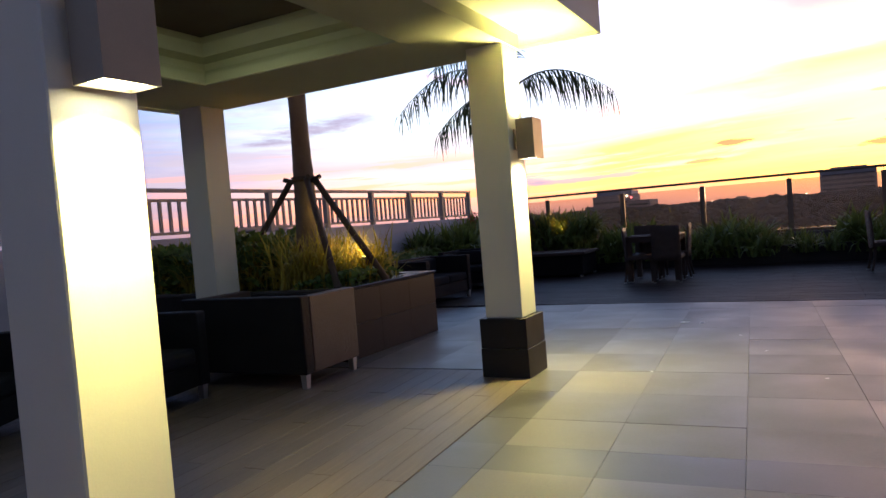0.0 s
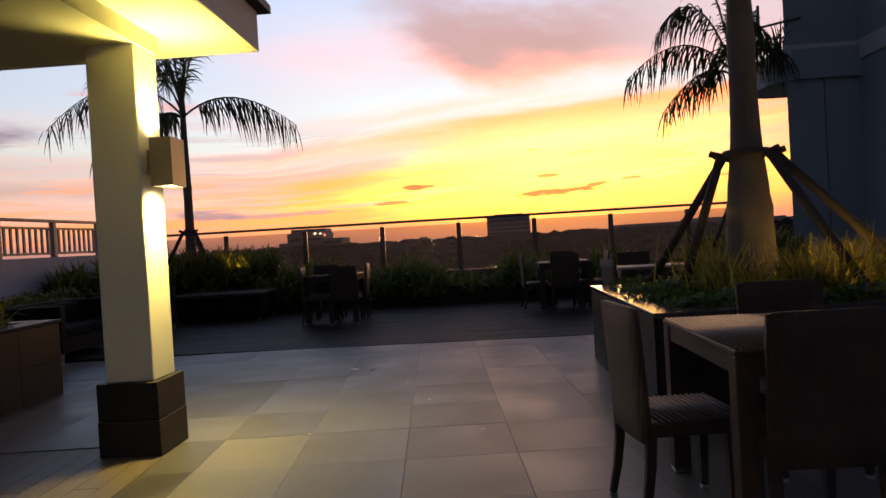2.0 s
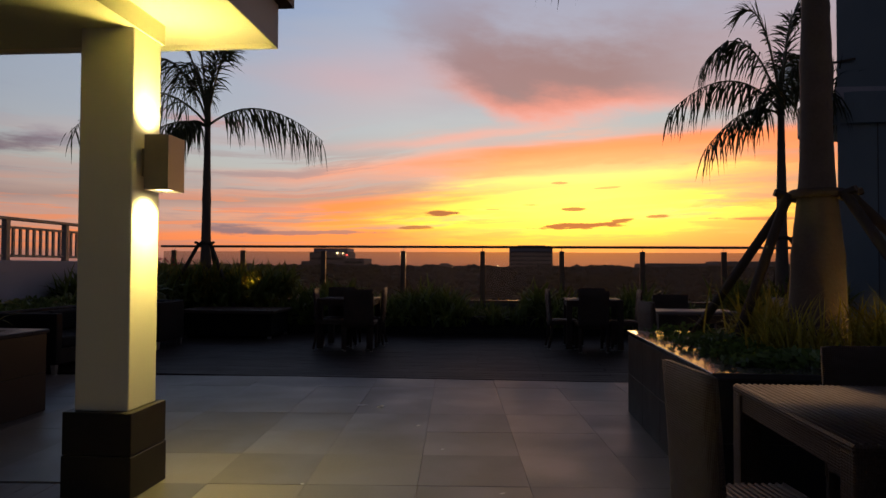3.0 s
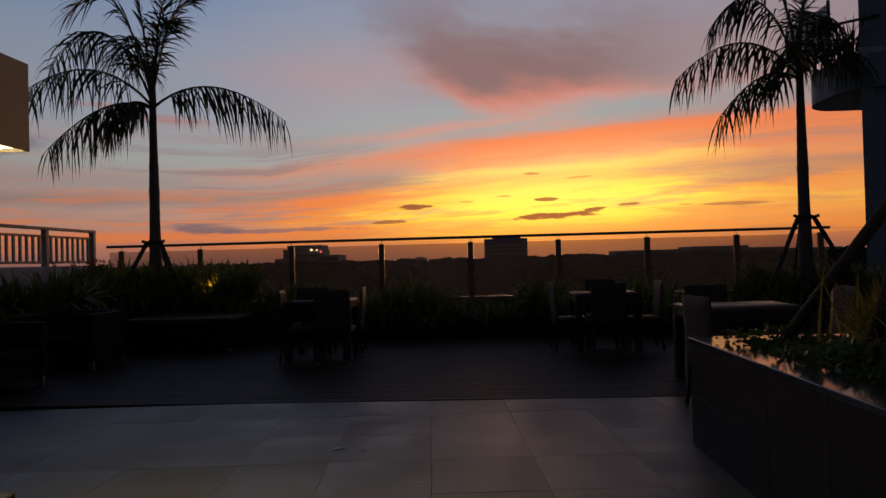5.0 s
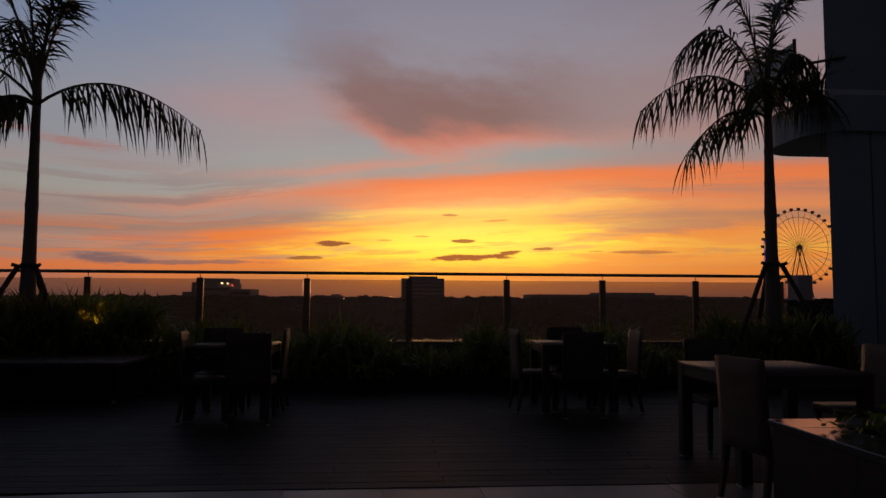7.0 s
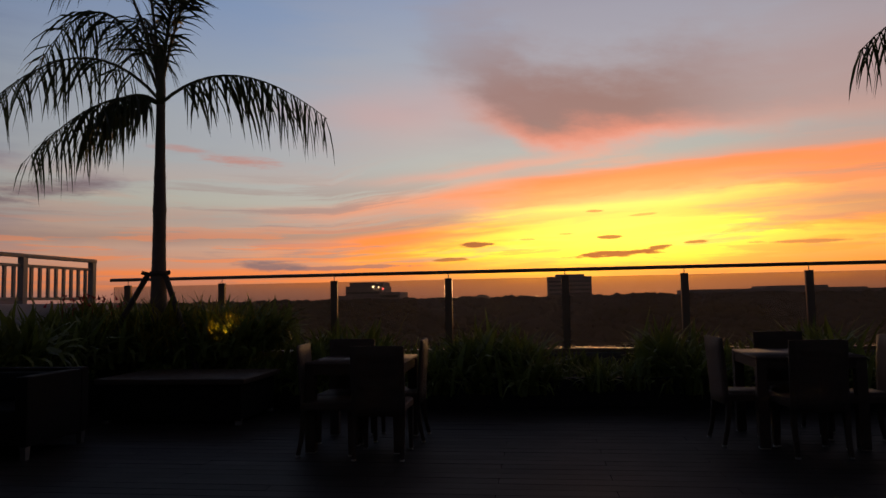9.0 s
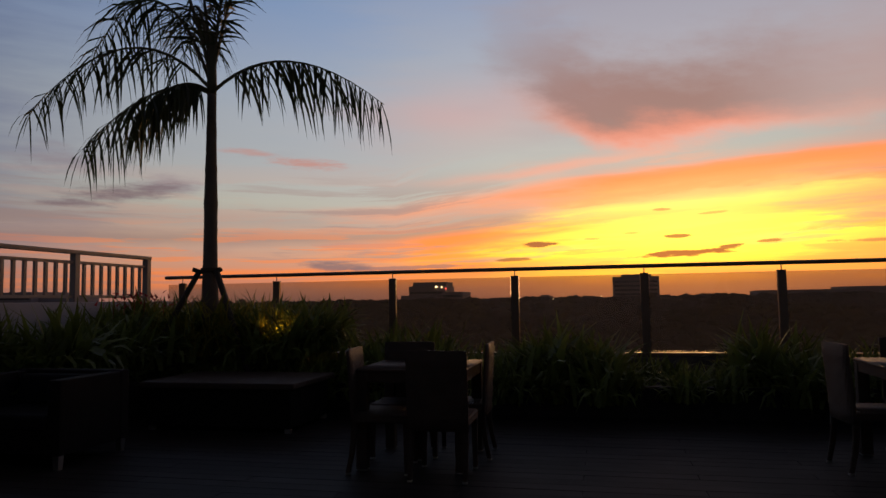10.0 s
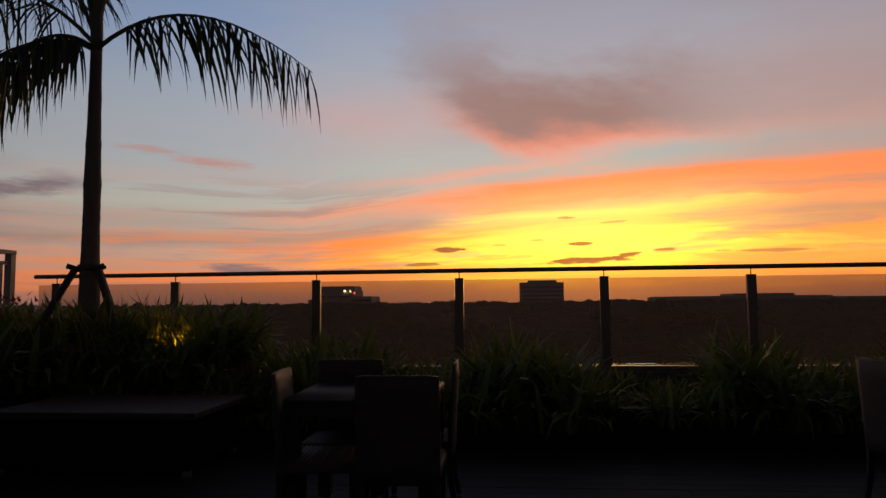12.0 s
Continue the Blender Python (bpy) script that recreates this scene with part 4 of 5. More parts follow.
# left planter
spots = [(rng.uniform(-6.5, -3.75), rng.uniform(5.65, 6.9), 0.67) for _ in range(46)]
clumps("ornamental_grass", "yellow-green ornamental grass in the stone planter", spots, grass, M_GRASS, (0.95, 1.3), grp="planter grasses")
spots = [(rng.uniform(-3.95, -3.6), 5.7 + 0.25 * i, 0.67) for i in range(5)]
clumps("ground_cover", "small-leaved ground cover at the planter edge", spots, cover, M_COVER, grp="ground cover")
spots = [(-6.4 + 0.42 * i, 6.25, 0.64) for i in range(4)]
clumps("hedge_shrub", "dense green shrub in the stone planter", spots, hedge, M_HEDGE, (1.5, 1.65), grp="planter shrubs")
# right planter
spots = [(rng.uniform(2.6, 5.9), rng.uniform(5.75, 7.1), 0.64) for _ in range(62)]
clumps("ornamental_grass", "yellow-green ornamental grass in the stone planter", spots, grass, M_GRASS, (0.72, 1.0), grp="planter grasses")
spots = [(2.2 + 0.08 * rng.random(), 5.62 + 0.23 * i, 0.66) for i in range(8)] + [(2.3 + 0.36 * i, 5.56, 0.66) for i in range(11)]
clumps("ground_cover", "leafy ground cover spilling onto the granite coping", spots, cover, M_COVER, (0.7, 0.98), grp="ground cover")
# yellow clumps round the corner spotlight: golden lamplight put into leaf colour
spots = [(-4.36, 14.72, 0.76), (-3.98, 14.74, 0.74), (-4.15, 14.9, 0.8), (-4.45, 14.95, 0.82), (-3.85, 14.9, 0.7)]
spots += [(rng.uniform(-6.2, -4.3), rng.uniform(14.45, 15.2), rng.uniform(0.62, 0.8)) for _ in range(14)]
clumps("ornamental_grass", "yellow grass in the corner bed, its colour painting the spotlight's glow", spots, grass, M_GRASS, (0.95, 1.25), grp="corner bed grasses")
# red bracts in the corner bed
bm = bmesh.new()
rr = random.Random(5)
for _ in range(40):
    p = Vector((rr.uniform(-6.5, -5.9), rr.uniform(14.2, 15.2), rr.uniform(1.25, 1.45)))
    d = Vector((rr.gauss(0, 1), rr.gauss(0, 1), rr.uniform(0.2, 1))).normalized()
    s = d.orthogonal().normalized() * 0.018
    bm.faces.new([bm.verts.new(p - s), bm.verts.new(p + s), bm.verts.new(p + d * 0.09)])
for i in range(8):
    add_rod(bm, (-6.5 + 0.08 * i, 14.3 + 0.1 * i, 0.3), (-6.45 + 0.075 * i, 14.35 + 0.1 * i, 1.36), 0.006, 0.004, 4)
solo("flowering_shrub", bm, M_RED, "red-bracted flowering stems in the corner bed", "plant")


# garden spotlights
def garden_light(x, y, z, tx, ty, tz, watts):
    t = thing("garden_spotlight", pose(x, y, z), "small yellow garden spotlight among the grasses", "garden light", "garden spotlights")
    part("stake", rod((0, 0, -0.5), (0, 0, 0.12), 0.012, n=6), M_RAILMETAL, t)
    part("head", lathe([(0.03, 0.12), (0.045, 0.14), (0.05, 0.2), (0.05, 0.215)], 12), M_RAILMETAL, t)
    part("lens", lathe([(0.042, 0.216), (0.042, 0.222)], 12), M_GARDEN, t, "glowing yellow lens")
    d = bpy.data.lights.new("garden_spotlight_light", "SPOT")
    d.energy, d.color, d.spot_size, d.spot_blend, d.shadow_soft_size = watts, (1.0, 0.56, 0.1), radians(150), 0.6, 0.2
    new("garden_spotlight_light", d).matrix_world = look((x, y, z + 0.24), (tx, ty, tz))


garden_light(-3.72, 6.42, 0.74, -4.3, 6.5, 1.3, 26)
# added spot without a seen source, brightens the left planter's grass and shrubs
garden_light(-5.4, 6.5, 0.70, -5.3, 6.5, 2.0, 45)
garden_light(-4.14, 14.56, 0.62, -4.3, 15.0, 1.6, 55)
garden_light(3.3, 5.86, 0.46, 3.6, 6.9, 1.7, 44)
# second unseen spot, added to spread brightness over the right planter's grass
garden_light(4.6, 5.9, 0.46, 4.5, 6.9, 1.7, 36)


# ---------------- furniture ----------------
def taper_leg(x, y, z1, w0, w1, dx=0.0, dy=0.0, z0=0.0):
    bm = bmesh.new()
    rings = []
    for u in (0.0, 0.35, 0.7, 1.0):
        z = z0 + (z1 - z0) * u
        w = (w0 + (w1 - w0) * u) / 2
        ox, oy = dx * (1 - u) ** 2, dy * (1 - u) ** 2
        rings.append([bm.verts.new((x + ox + a * w, y + oy + b * w, z)) for a, b in ((-1, -1), (1, -1), (1, 1), (-1, 1))])
    for a, b in zip(rings, rings[1:]):
        for i in range(4):
            bm.faces.new((a[i], a[(i + 1) % 4], b[(i + 1) % 4], b[i]))
    bm.faces.new(rings[0][::-1])
    bm.faces.new(rings[-1])
    vert = [e for e in bm.edges if abs(e.verts[0].co.z - e.verts[1].co.z) > 0.05]
    bmesh.ops.bevel(bm, geom=vert, offset=0.006, segments=2, affect="EDGES")
    return bm


def dining_chair():
    """Wicker side chair that faces +y; origin under its seat's middle."""
    t = thing("dining_chair", pose(0, 0, 0), "dark brown woven wicker dining chair on slim legs", "chair", "wicker dining chairs")
    part("seat", box(-0.225, 0.225, -0.2, 0.24, 0.385, 0.45, 0.018, 3), M_WICKER, t)
    rib = mesh_from(add_rod(bmesh.new(), (-0.212, 0, 0.449), (0.212, 0, 0.449), 0.0075, 0.0075, 6), "rib", M_RIB)
    for i in range(15):
        o = new("rib", rib)
        o.parent, o.location = t, (0, -0.15 + 0.0265 * i, 0)
    # curved, slightly raked backrest
    bm = bmesh.new()
    n, k = 8, 6
    fr, bk = [], []
    for i in range(n + 1):
        u = i / n * 2 - 1
        f, b = [], []
        for j in range(k + 1):
            v = j / k
            z = 0.36 + 0.57 * v
            y = -0.2 - 0.035 * v ** 1.3 - 0.008 * (1 - u * u)
            edge = 0.012 if (j == k or abs(u) == 1) else 0.0
            f.append(bm.verts.new((0.225 * u, y + 0.022 - edge, z - (0.006 if abs(u) == 1 and j == k else 0))))
            b.append(bm.verts.new((0.225 * u, y - 0.022 + edge, z - (0.006 if abs(u) == 1 and j == k else 0))))
        fr.append(f)
        bk.append(b)
    for i in range(n):
        for j in range(k):
            bm.faces.new((fr[i][j], fr[i][j + 1], fr[i + 1][j + 1], fr[i + 1][j]))
            bm.faces.new((bk[i][j], bk[i + 1][j], bk[i + 1][j + 1], bk[i][j + 1]))
        bm.faces.new((fr[i][k], bk[i][k], bk[i + 1][k], fr[i + 1][k]))
        bm.faces.new((fr[i][0], fr[i + 1][0], bk[i + 1][0], bk[i][0]))
    for j in range(k):
        bm.faces.new((fr[0][j], bk[0][j], bk[0][j + 1], fr[0][j + 1]))
        bm.faces.new((fr[n][j], fr[n][j + 1], bk[n][j + 1], bk[n][j]))
    bmesh.ops.recalc_face_normals(bm, faces=bm.faces)
    for f in bm.faces:
        f.smooth = True
    part("backrest", bm, M_WICKER, t)
    for sx in (-1, 1):
        for sy, dy in ((1, 0.0), (-1, -0.05)):
            leg = part("leg", taper_leg(sx * 0.2, 0.205 if sy > 0 else -0.19, 0.39, 0.032, 0.045, 0, dy, 0.02), M_WICKER, t)
            part("foot_cap", box(sx * 0.2 - 0.017, sx * 0.2 + 0.017, (0.205 if sy > 0 else -0.24) - 0.017, (0.205 if sy > 0 else -0.24) + 0.017, 0, 0.022, 0.003), M_STEEL, leg, "metal foot cap")
    return t


def dining_table(sx, sy, h):
    t = thing("dining_table", pose(0, 0, 0), "square dark brown wicker dining table with ribbed top", "table", "wicker dining tables")
    part("tabletop", box(-sx / 2, sx / 2, -sy / 2, sy / 2, h - 0.028, h, 0.008, 2), M_WICKER, t)
    for x0, x1, y0, y1 in ((-sx / 2 + 0.01, sx / 2 - 0.01, -sy / 2 + 0.01, -sy / 2 + 0.04), (-sx / 2 + 0.01, sx / 2 - 0.01, sy / 2 - 0.04, sy / 2 - 0.01),
                           (-sx / 2 + 0.01, -sx / 2 + 0.04, -sy / 2 + 0.04, sy / 2 - 0.04), (sx / 2 - 0.04, sx / 2 - 0.01, -sy / 2 + 0.04, sy / 2 - 0.04)):
        part("apron", box(x0, x1, y0, y1, h - 0.1, h - 0.028), M_WICKER, t)
    # raised woven ribs
    n = int(sx / 0.024)
    me = mesh_from(add_rod(bmesh.new(), (0, -sy / 2 + 0.012, h), (0, sy / 2 - 0.012, h), 0.007, 0.007, 6), "rib", M_RIB)
    for i in range(n):
        o = new("rib", me)
        o.parent, o.location = t, (-sx / 2 + 0.016 + (sx - 0.03) * i / (n - 1), 0, 0)
    for a in (-1, 1):
        for b in (-1, 1):
            leg = part("leg", box(a * (sx / 2 - 0.045) - 0.043, a * (sx / 2 - 0.045) + 0.043, b * (sy / 2 - 0.045) - 0.043, b * (sy / 2 - 0.045) + 0.043, 0.015, h - 0.028, 0.006, 2), M_WICKER, t)
            part("foot_cap", box(a * (sx / 2 - 0.045) - 0.04, a * (sx / 2 - 0.045) + 0.04, b * (sy / 2 - 0.045) - 0.04, b * (sy / 2 - 0.045) + 0.04, 0, 0.016, 0.003), M_STEEL, leg, "metal foot cap")
    return t


chair0 = dining_chair()
chair0.matrix_basis = pose(1.59, 3.89, 0, 0, 0, -83)
for cx, cy, rz in ((1.98, 3.53, 2), (2.36, 4.36, 180), (-1.90, 11.86, -84), (-1.41, 11.76, 1), (-1.40, 12.46, 92), (-1.90, 12.36, 180), (1.68, 12.42, -86), (2.08, 12.02, 3), (2.62, 12.3, 88), (2.22, 12.88, 180),
                   (2.42, 8.66, -80), (3.72, 9.7, 92), (2.9, 10.32, 180)):
    copy_thing(chair0, pose(cx, cy, 0, 0, 0, rz))
table0 = dining_table(1.0, 1.02, 0.78)
table0.matrix_basis = pose(2.19, 3.91, 0)
table1 = dining_table(0.86, 0.86, 0.77)
table1.matrix_basis = pose(-1.68, 12.2, 0, 0, 0, 1)
copy_thing(table1, pose(2.16, 12.52, 0, 0, 0, -2))
t3 = dining_table(1.0, 1.0, 0.77)
tagged(t3, "dark wicker dining table on the deck behind the planter", "table")
t3.matrix_basis = pose(2.91, 9.57, 0, 0, 0, 1)


def wicker_sofa(w, d, h, label, cat, name, side=None):
    """Boxy wicker seat facing +y; origin at the floor under its middle."""
    t = thing(name, pose(0, 0, 0), label, cat, "black wicker lounge seats")
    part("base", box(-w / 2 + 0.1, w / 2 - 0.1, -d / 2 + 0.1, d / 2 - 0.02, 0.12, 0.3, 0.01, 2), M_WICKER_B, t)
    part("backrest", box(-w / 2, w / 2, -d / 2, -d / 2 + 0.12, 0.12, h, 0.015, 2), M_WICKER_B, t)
    # side: lighter arm material, for arms with lamplight put into their colour
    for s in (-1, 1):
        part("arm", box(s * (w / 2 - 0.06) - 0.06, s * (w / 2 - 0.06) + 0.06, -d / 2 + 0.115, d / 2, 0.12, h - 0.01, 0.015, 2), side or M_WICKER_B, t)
    n = 2 if w > 1.1 else 1
    cw = (w - 0.25) / n
    for i in range(n):
        x0 = -w / 2 + 0.125 + cw * i
        part("seat_cushion", box(x0 + 0.006, x0 + cw - 0.006, -d / 2 + 0.13, d / 2 - 0.01, 0.3, 0.43, 0.035, 3), M_CUSHION, t, "dark cloth cushion")
        part("back_cushion", box(x0 + 0.01, x0 + cw - 0.01, -d / 2 + 0.12, -d / 2 + 0.26, 0.43, h - 0.03, 0.04, 3), M_CUSHION, t, "dark cloth cushion")
    for a in (-1, 1):
        for b in (-1, 1):
            part("leg", taper_leg(a * (w / 2 - 0.05), b * (d / 2 - 0.05), 0.125, 0.045, 0.06), M_STEEL, t, "silver metal leg")
    return t


# brown arms on the black body paint in the column lamp's light
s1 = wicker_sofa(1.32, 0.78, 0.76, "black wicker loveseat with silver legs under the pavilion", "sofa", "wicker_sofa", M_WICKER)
s1.matrix_basis = pose(-3.62, 4.70, 0, 0, 0, 2)
c2 = wicker_sofa(0.8, 0.78, 0.72, "black wicker armchair with silver legs under the pavilion", "armchair", "wicker_armchair")
c2.matrix_basis = pose(-3.98, 3.55, 0, 0, 0, -80)
copy_thing(c2, pose(-4.6, 2.6, 0, 0, 0, -60))
s3 = wicker_sofa(1.5, 0.82, 0.72, "black wicker sofa beside the parapet bed", "sofa", "wicker_sofa")
s3.matrix_basis = pose(-4.78, 9.65, 0, 0, 0, -90)
s4 = wicker_sofa(1.1, 0.82, 0.72, "black wicker sofa near the corner bed", "sofa", "wicker_sofa")
s4.matrix_basis = pose(-4.94, 11.75, 0, 0, 0, 180)

# low platform table near the corner bed
lt = thing("low_table", pose(-4.05, 13.52, 0), "low wide dark wicker platform table before the corner bed", "low table")
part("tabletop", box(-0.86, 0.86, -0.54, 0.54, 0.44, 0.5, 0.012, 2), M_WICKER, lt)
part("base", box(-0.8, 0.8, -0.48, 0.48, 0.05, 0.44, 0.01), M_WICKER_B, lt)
for a in (-1, 1):
    for b in (-1, 1):
        part("leg", box(a * 0.76 - 0.03, a * 0.76 + 0.03, b * 0.44 - 0.03, b * 0.44 + 0.03, 0, 0.05, 0.004), M_STEEL, lt)

# petals on the paving
for px, py, rz in ((-0.56, 7.64, 20), (-0.38, 7.60, 70), (0.05, 6.9, 10), (0.3, 6.2, 50), (-0.45, 5.35, 0), (0.72, 5.3, 30)):
    bm = bmesh.new()
    r = random.Random(int(px * 100))
    c = bm.verts.new((0, 0, 0.012))
    vs = [bm.verts.new((0.05 * math.cos(a) * r.uniform(0.6, 1.2), 0.025 * math.sin(a) * r.uniform(0.6, 1.2), 0.003)) for a in [2 * math.pi * i / 7 for i in range(7)]]
    for i in range(7):
        bm.faces.new((c, vs[i], vs[(i + 1) % 7]))
    s = 1.0 if py > 7 else 0.35
    solo("fallen_petal", bm, M_WHITE, "dry whitish fallen petal on the paving", "petal", "fallen petals", m=pose(px, py, 0, 0, 0, rz) @ Matrix.Diagonal((s, s, s, 1)))


# ---------------- distance ----------------
def far_building(name, label, blocks, floors=0.0, lights=()):
    t = thing(name, pose(0, 0, 0), label, "building")
    for x0, x1, y0, y1, z0, z1 in blocks:
        b = part("block", box(x0, x1, y0, y1, z0, z1), M_CITY, t)
        if floors:
            k = int((z1 - max(z0, -14)) / floors)
            for i in range(k):
                z = max(z0, -14) + floors * (i + 0.3)
                part("window_band", box(x0 + 1.0, x1 - 1.0, y0 - 0.25, y0 - 0.02, z, z + floors * 0.45), M_CITYWIN, b)
    for (x, y, z, r, mt) in lights:
        part("sign_light", box(x - r, x + r, y - 0.3, y, z - 0.5, z + 0.5), mt, t, "lit sign")


far_building("office_block", "stepped hazy office block on the skyline", ((-131, -103, 450, 480, -18, 4.5), (-126, -101, 452, 480, 4.5, 10.5), (-124, -101, 455, 475, 10.5, 13.2), (-103, -89, 450, 478, -18, 6.4)), 3.2,
             ((-107, 451.5, 10.0, 0.6, M_CITY_W), (-103.4, 451.5, 9.7, 0.35, M_CITY_W), (-100.5, 451, 8.6, 0.5, M_CITY_R)))
far_building("hotel_block", "broad hazy slab block on the skyline", ((6.6, 34.2, 450, 470, -18, 13.9), (12, 30, 454, 466, 13.9, 15.4)), 2.6)
far_building("long_hall", "long low hall on the skyline", ((93.5, 196, 450, 490, -18, 4.1), (140, 176, 455, 485, 4.1, 5.6), (196, 235, 455, 490, -18, 3.2)), 0)
far_building("small_block", "small far block among trees", ((-47, -33, 470, 490, -18, 2.6), (-40, -35, 470, 490, 2.6, 3.6)), 3)
far_building("white_shed", "low pale shed among far trees", ((-196, -180, 440, 450, -18, 1.5),), 0)

far_building("low_block", "low far blocks behind the balustrade", ((-330, -300, 320, 350, -18, 9.0), (-300, -282, 325, 350, -18, 6.0), (-420, -380, 300, 330, -18, 2.0)), 3)
# tree canopy below the terrace
def canopy():
    r = random.Random(9)
    tmpl = bmesh.new()
    bmesh.ops.create_icosphere(tmpl, subdivisions=2, radius=1.0)
    tv = np.array([v.co[:] for v in tmpl.verts])
    tf = [[v.index for v in f.verts] for f in tmpl.faces]
    tmpl.free()
    vs, fs = [], []
    gen = np.random.RandomState(4)
    for _ in range(5200):
        y = 60 + 560 * r.random() ** 0.8
        x = r.uniform(-0.85, 0.85) * y
        s = r.uniform(1.5, 3.4) * (0.6 + y / 420)
        top = -10.5 + 10.8 * min(1.0, y / 380) + r.gauss(0, 0.9) + 0.8 * noise.noise(Vector((x * 0.02, y * 0.02, 0)))
        if y > 380:
            top = min(top, 2.4 + 1.0 * math.sin(x * 0.03))
        if y < 330 and 0 < x - 0.0 * y < 30:
            top -= 2
        p = tv * np.array([s, s, s * 0.85]) * (1 + 0.12 * gen.randn(len(tv), 1).clip(-1.5, 1.5)) + np.array([x, y, top - s * 0.7])
        o = len(vs)
        vs.extend(p.tolist())
        fs.extend([[o + i for i in f] for f in tf])
    me = bpy.data.meshes.new("far_trees")
    me.from_pydata(vs, [], fs)
    me.materials.append(M_FARTREE)
    tagged(new("far_trees", me), "dark mass of tree crowns below the terrace", "trees", kind="stuff")


canopy()


def city_lights():
    r = random.Random(21)
    for k, (mt, n, lab) in enumerate(((M_CITY_W, 60, "warm far street lights along the shore"), (M_CITY_B, 5, "blue far sign lights"))):
        bm = bmesh.new()
        for _ in range(n):
            if k == 0 and r.random() < 0.7:
                x, y, z = r.uniform(-75, 0), 448, r.gauss(0.8, 0.7)
            else:
                x, y, z = r.uniform(-150, 160), 330, r.uniform(-14, -3)
            if k == 1:
                x, y, z = -47 + r.uniform(-3, 3), 445, 1.2
            s = r.uniform(0.18, 0.5)
            bmesh.ops.create_icosphere(bm, subdivisions=1, radius=s, matrix=Matrix.Translation((x, y, z)))
        solo("street_lights", bm, mt, lab, "lights", kind="stuff")


city_lights()


def ferris_wheel():
    cx, cy, cz, R = 243.8, 400.0, 33.0, 22.0
    t = thing("ferris_wheel", pose(cx, cy, -18.6), "tall far ferris wheel with hanging gondolas", "ferris wheel")
    h = cz + 18.6
    for rr in (R, R * 0.82):
        bm = bmesh.new()
        for i in range(48):
            a, b = 2 * math.pi * i / 48, 2 * math.pi * (i + 1) / 48
            add_rod(bm, (rr * math.cos(a), 0, h + rr * math.sin(a)), (rr * math.cos(b), 0, h + rr * math.sin(b)), 0.15, 0.15, 4, False)
        part("rim", bm, M_CITY, t)
    sp = mesh_from(rod((0, 0, 0), (R, 0, 0), 0.11, 0.11, 4), "spoke", M_CITY)
    gm = mesh_from(box(-0.85, 0.85, -0.8, 0.8, -2.1, -0.5, 0.25), "gondola", M_CITY)
    for i in range(32):
        a = 360 * i / 32
        o = new("spoke", sp)
        o.parent, o.matrix_basis = t, Matrix.Translation((0, 0, h)) @ Matrix.Rotation(radians(-a), 4, "Y")
        g = new("gondola", gm)
        g.parent, g.location = t, ((R + 0.9) * math.cos(radians(a)), 0, h + (R + 0.9) * math.sin(radians(a)) + 1.2)
    part("hub", rod((0, -2, h), (0, 2, h), 0.8, n=12), M_CITY, t)
    for s in (-1, 1):
        part("support", rod((s * 11, 3 * s, 0), (0, 2 * s, h), 0.35, 0.3, 6), M_CITY, t)
        part("support", rod((-s * 11, 3 * s, 0), (0, 2 * s, h), 0.35, 0.3, 6), M_CITY, t)
    part("base_building", box(-5, 4, -6, 6, 0, h - 17, 0.5), M_CITY, t)
    part("light_strip", box(-22.15, -21.95, -0.3, 0.3, h - 9, h + 5), M_WHEEL, t, "violet light strip")


ferris_wheel()

# ---------------- floor pieces ----------------
FLOOR_ROT = 3.8
floor_t = tagged(new("floor_paving"), "grey stone paving tiles with worn tones", "floor", kind="structure")
floor_t.matrix_basis = pose(0.31, 4.08, 0, 0, 0, FLOOR_ROT)
TS = 0.655
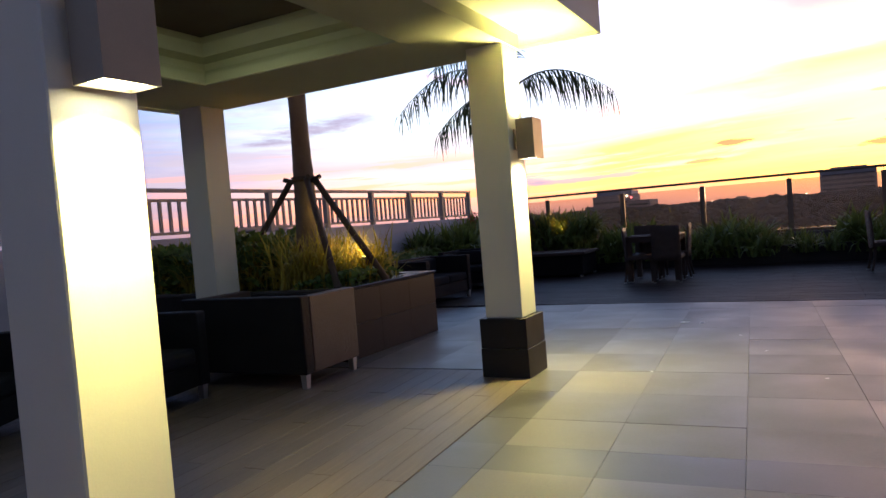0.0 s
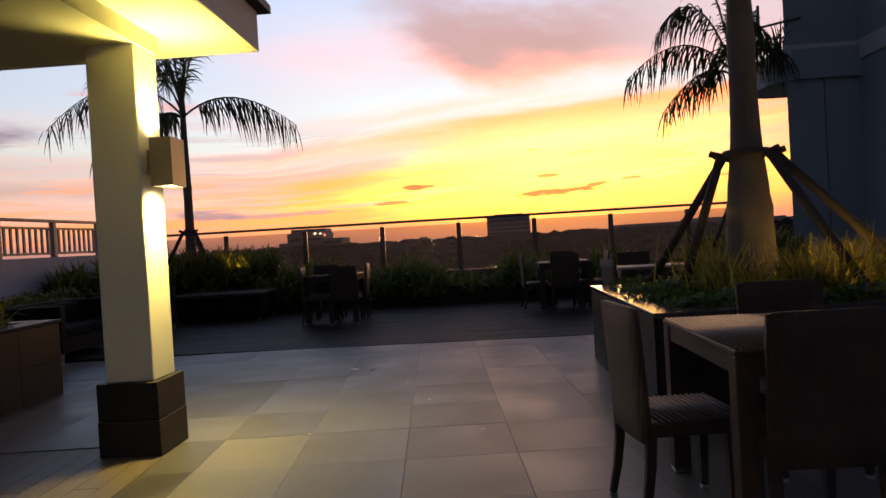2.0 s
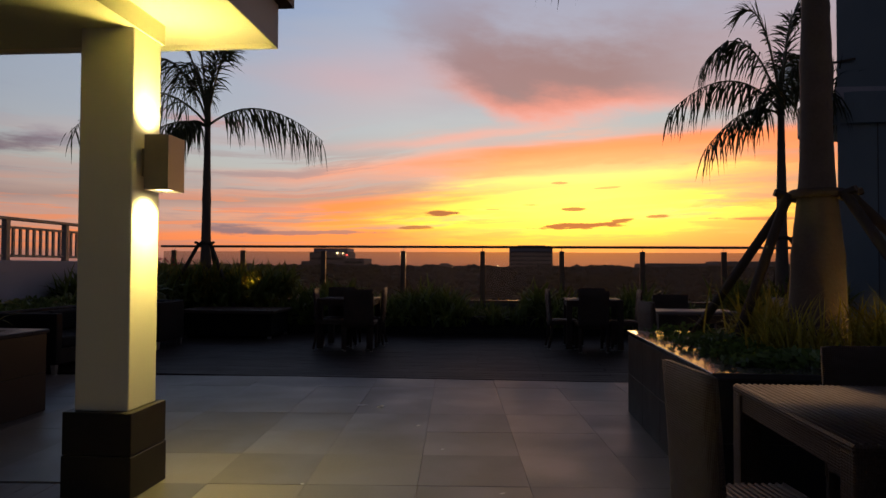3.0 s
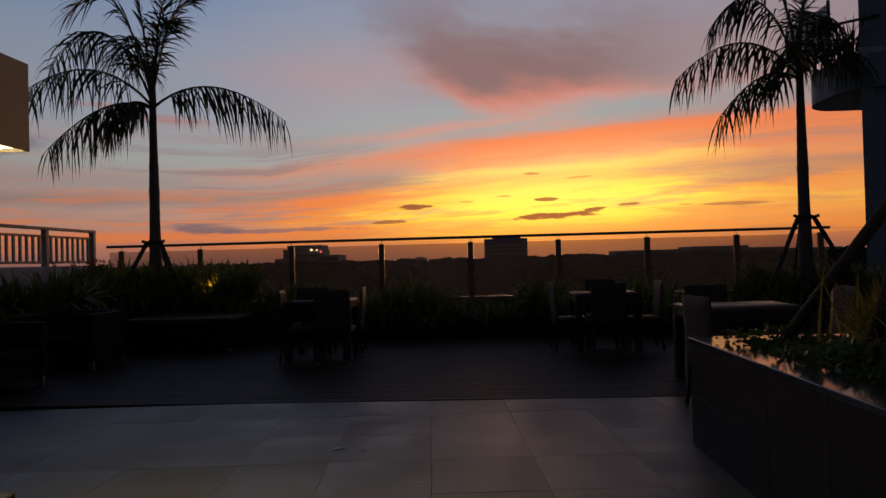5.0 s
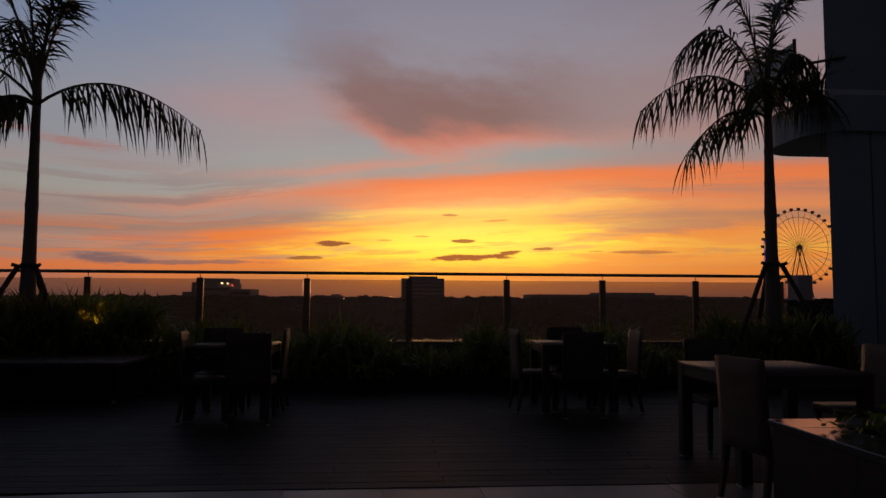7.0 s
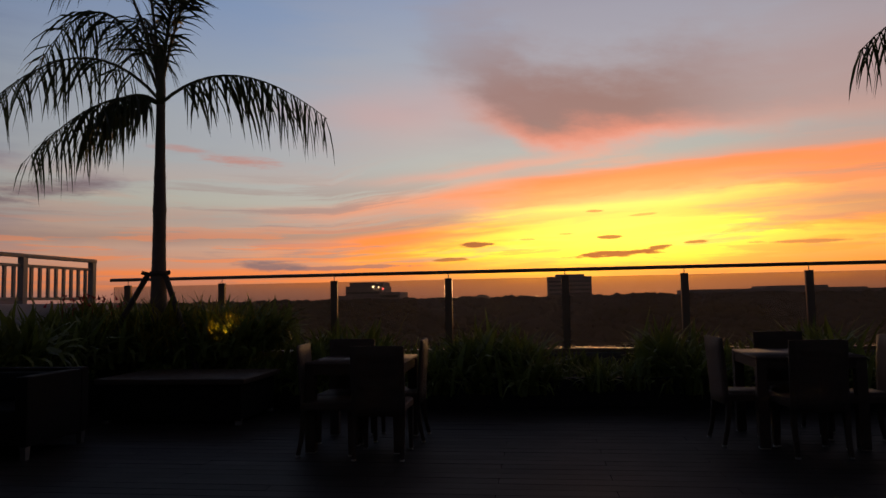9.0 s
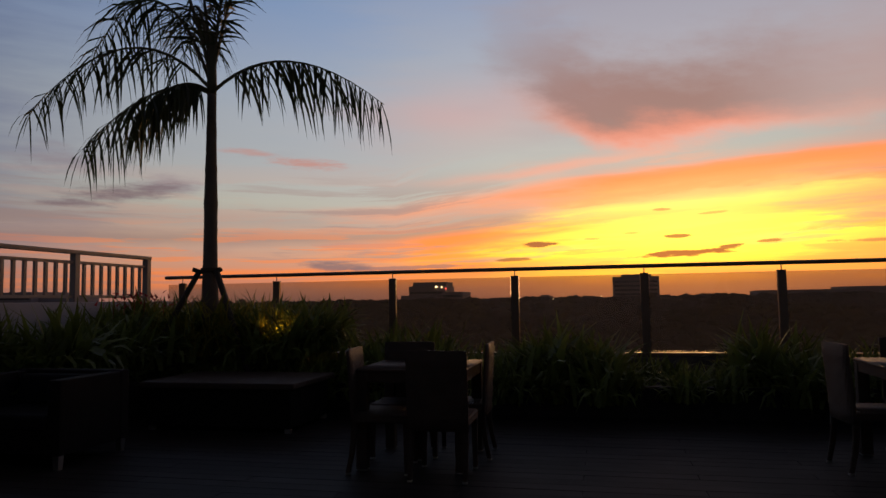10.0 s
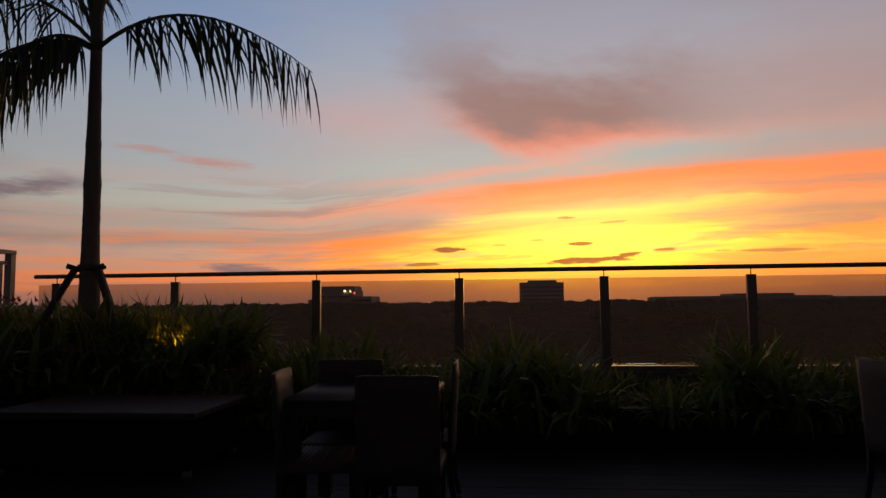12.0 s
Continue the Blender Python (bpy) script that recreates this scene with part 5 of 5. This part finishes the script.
# field joints along and across; the narrow courses are darker border strips
XS = [-6.55 + TS * k for k in range(8)] + [-1.23] + [-TS + TS * k for k in range(14)]
YS = [-0.88 - TS * k for k in range(16)][::-1] + [-0.5] + [TS * k for k in range(9)]
tile_meshes = {}
rest = {M_TILE: [], M_TILE_D: []}
inv = floor_t.matrix_basis
for x0, x1 in zip(XS, XS[1:]):
    for y0, y1 in zip(YS, YS[1:]):
        c = Vector(((x0 + x1) / 2, (y0 + y1) / 2, 0))
        wp = inv @ c
        if not (-5.6 < wp.x < 8.4 and -7.3 < wp.y < DECK_Y + 0.3):
            continue
        if wp.x < -1.75 and wp.y < 5.0:
            continue
        if 2.3 < wp.x and 5.6 < wp.y < 7.2:
            continue
        # last case paints the left planter's shadow with dark tiles; the others are borders
        dark = (y1 - y0 < 0.4 and x0 > -1.3) or (x1 < -1.2 and x0 > -2.0 and y1 < 1.4) or (-4.0 < x0 < -3.9 and y0 > 1.0)
        mt = M_TILE_D if dark else M_TILE
        if (-1.75 < wp.x < 4.6 and 1.2 < wp.y) or (wp.x <= -1.3 and wp.y > 5):
            key = (round(x1 - x0, 3), round(y1 - y0, 3), dark)
            if key not in tile_meshes:
                hx, hy = (x1 - x0) / 2 - 0.001, (y1 - y0) / 2 - 0.001
                tile_meshes[key] = mesh_from(box(-hx, hx, -hy, hy, -0.03, 0.0, 0.0006), "tile", mt)
            o = new("tile", tile_meshes[key])
            o.parent, o.location = floor_t, c + Vector((0, 0, rng.uniform(-0.0012, 0.0012)))
        else:
            rest[mt].append((x0 + 0.0013, x1 - 0.0013, y0 + 0.0013, y1 - 0.0013))
for mt, cells in rest.items():
    bm = bmesh.new()
    for cell in cells:
        add_box(bm, *cell, -0.03, 0.0)
    o = new("paving_rest", mesh_from(bm, "paving_rest", mt))
    o.parent = floor_t
    tagged(o, kind="stuff")
# far deck, boards along x
deck_t = tagged(new("floor_deck"), "dark weathered timber deck boards near the railing", "floor", kind="structure")
bw, seg = 0.142, 2.4
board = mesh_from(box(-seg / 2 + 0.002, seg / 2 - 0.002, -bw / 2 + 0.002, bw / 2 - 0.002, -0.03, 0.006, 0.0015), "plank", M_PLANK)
y = DECK_Y + bw / 2
k = 0
while y < BED_Y:
    x = -6.4 + (k % 3) * 0.8
    while x < 8.6:
        o = new("plank", board)
        o.parent, o.location = deck_t, (x, y, rng.uniform(-0.001, 0.001))
        x += seg
    y += bw
    k += 1
# pavilion deck, boards along y
pav_t = tagged(new("floor_pavilion"), "brown timber deck boards under the pavilion", "floor", kind="structure")
pav_t.matrix_basis = pose(-1.27, 4.82, 0, 0, 0, FLOOR_ROT)
board2 = mesh_from(box(-seg / 2 + 0.002, seg / 2 - 0.002, -bw / 2 + 0.0018, bw / 2 - 0.0018, -0.03, 0.005, 0.0012), "plank", M_PLANK_P)
for i in range(34):
    x = -bw / 2 - bw * i
    yy = 0.42 - seg / 2 - (i % 3) * 0.8
    first = True
    for j in range(3):
        o = new("plank", board2)
        o.parent, o.matrix_basis = pav_t, pose(x, yy - seg * j, rng.uniform(-0.001, 0.001), 0, 0, 90)
    if i % 3:
        cut = (i % 3) * 0.8
        o = part("plank", box(-cut / 2 + 0.002, cut / 2 - 0.002, -bw / 2 + 0.0018, bw / 2 - 0.0018, -0.03, 0.005, 0.0012), M_PLANK_P, pav_t)
        o.matrix_basis = pose(x, 0.42 - cut / 2, 0, 0, 0, 90)
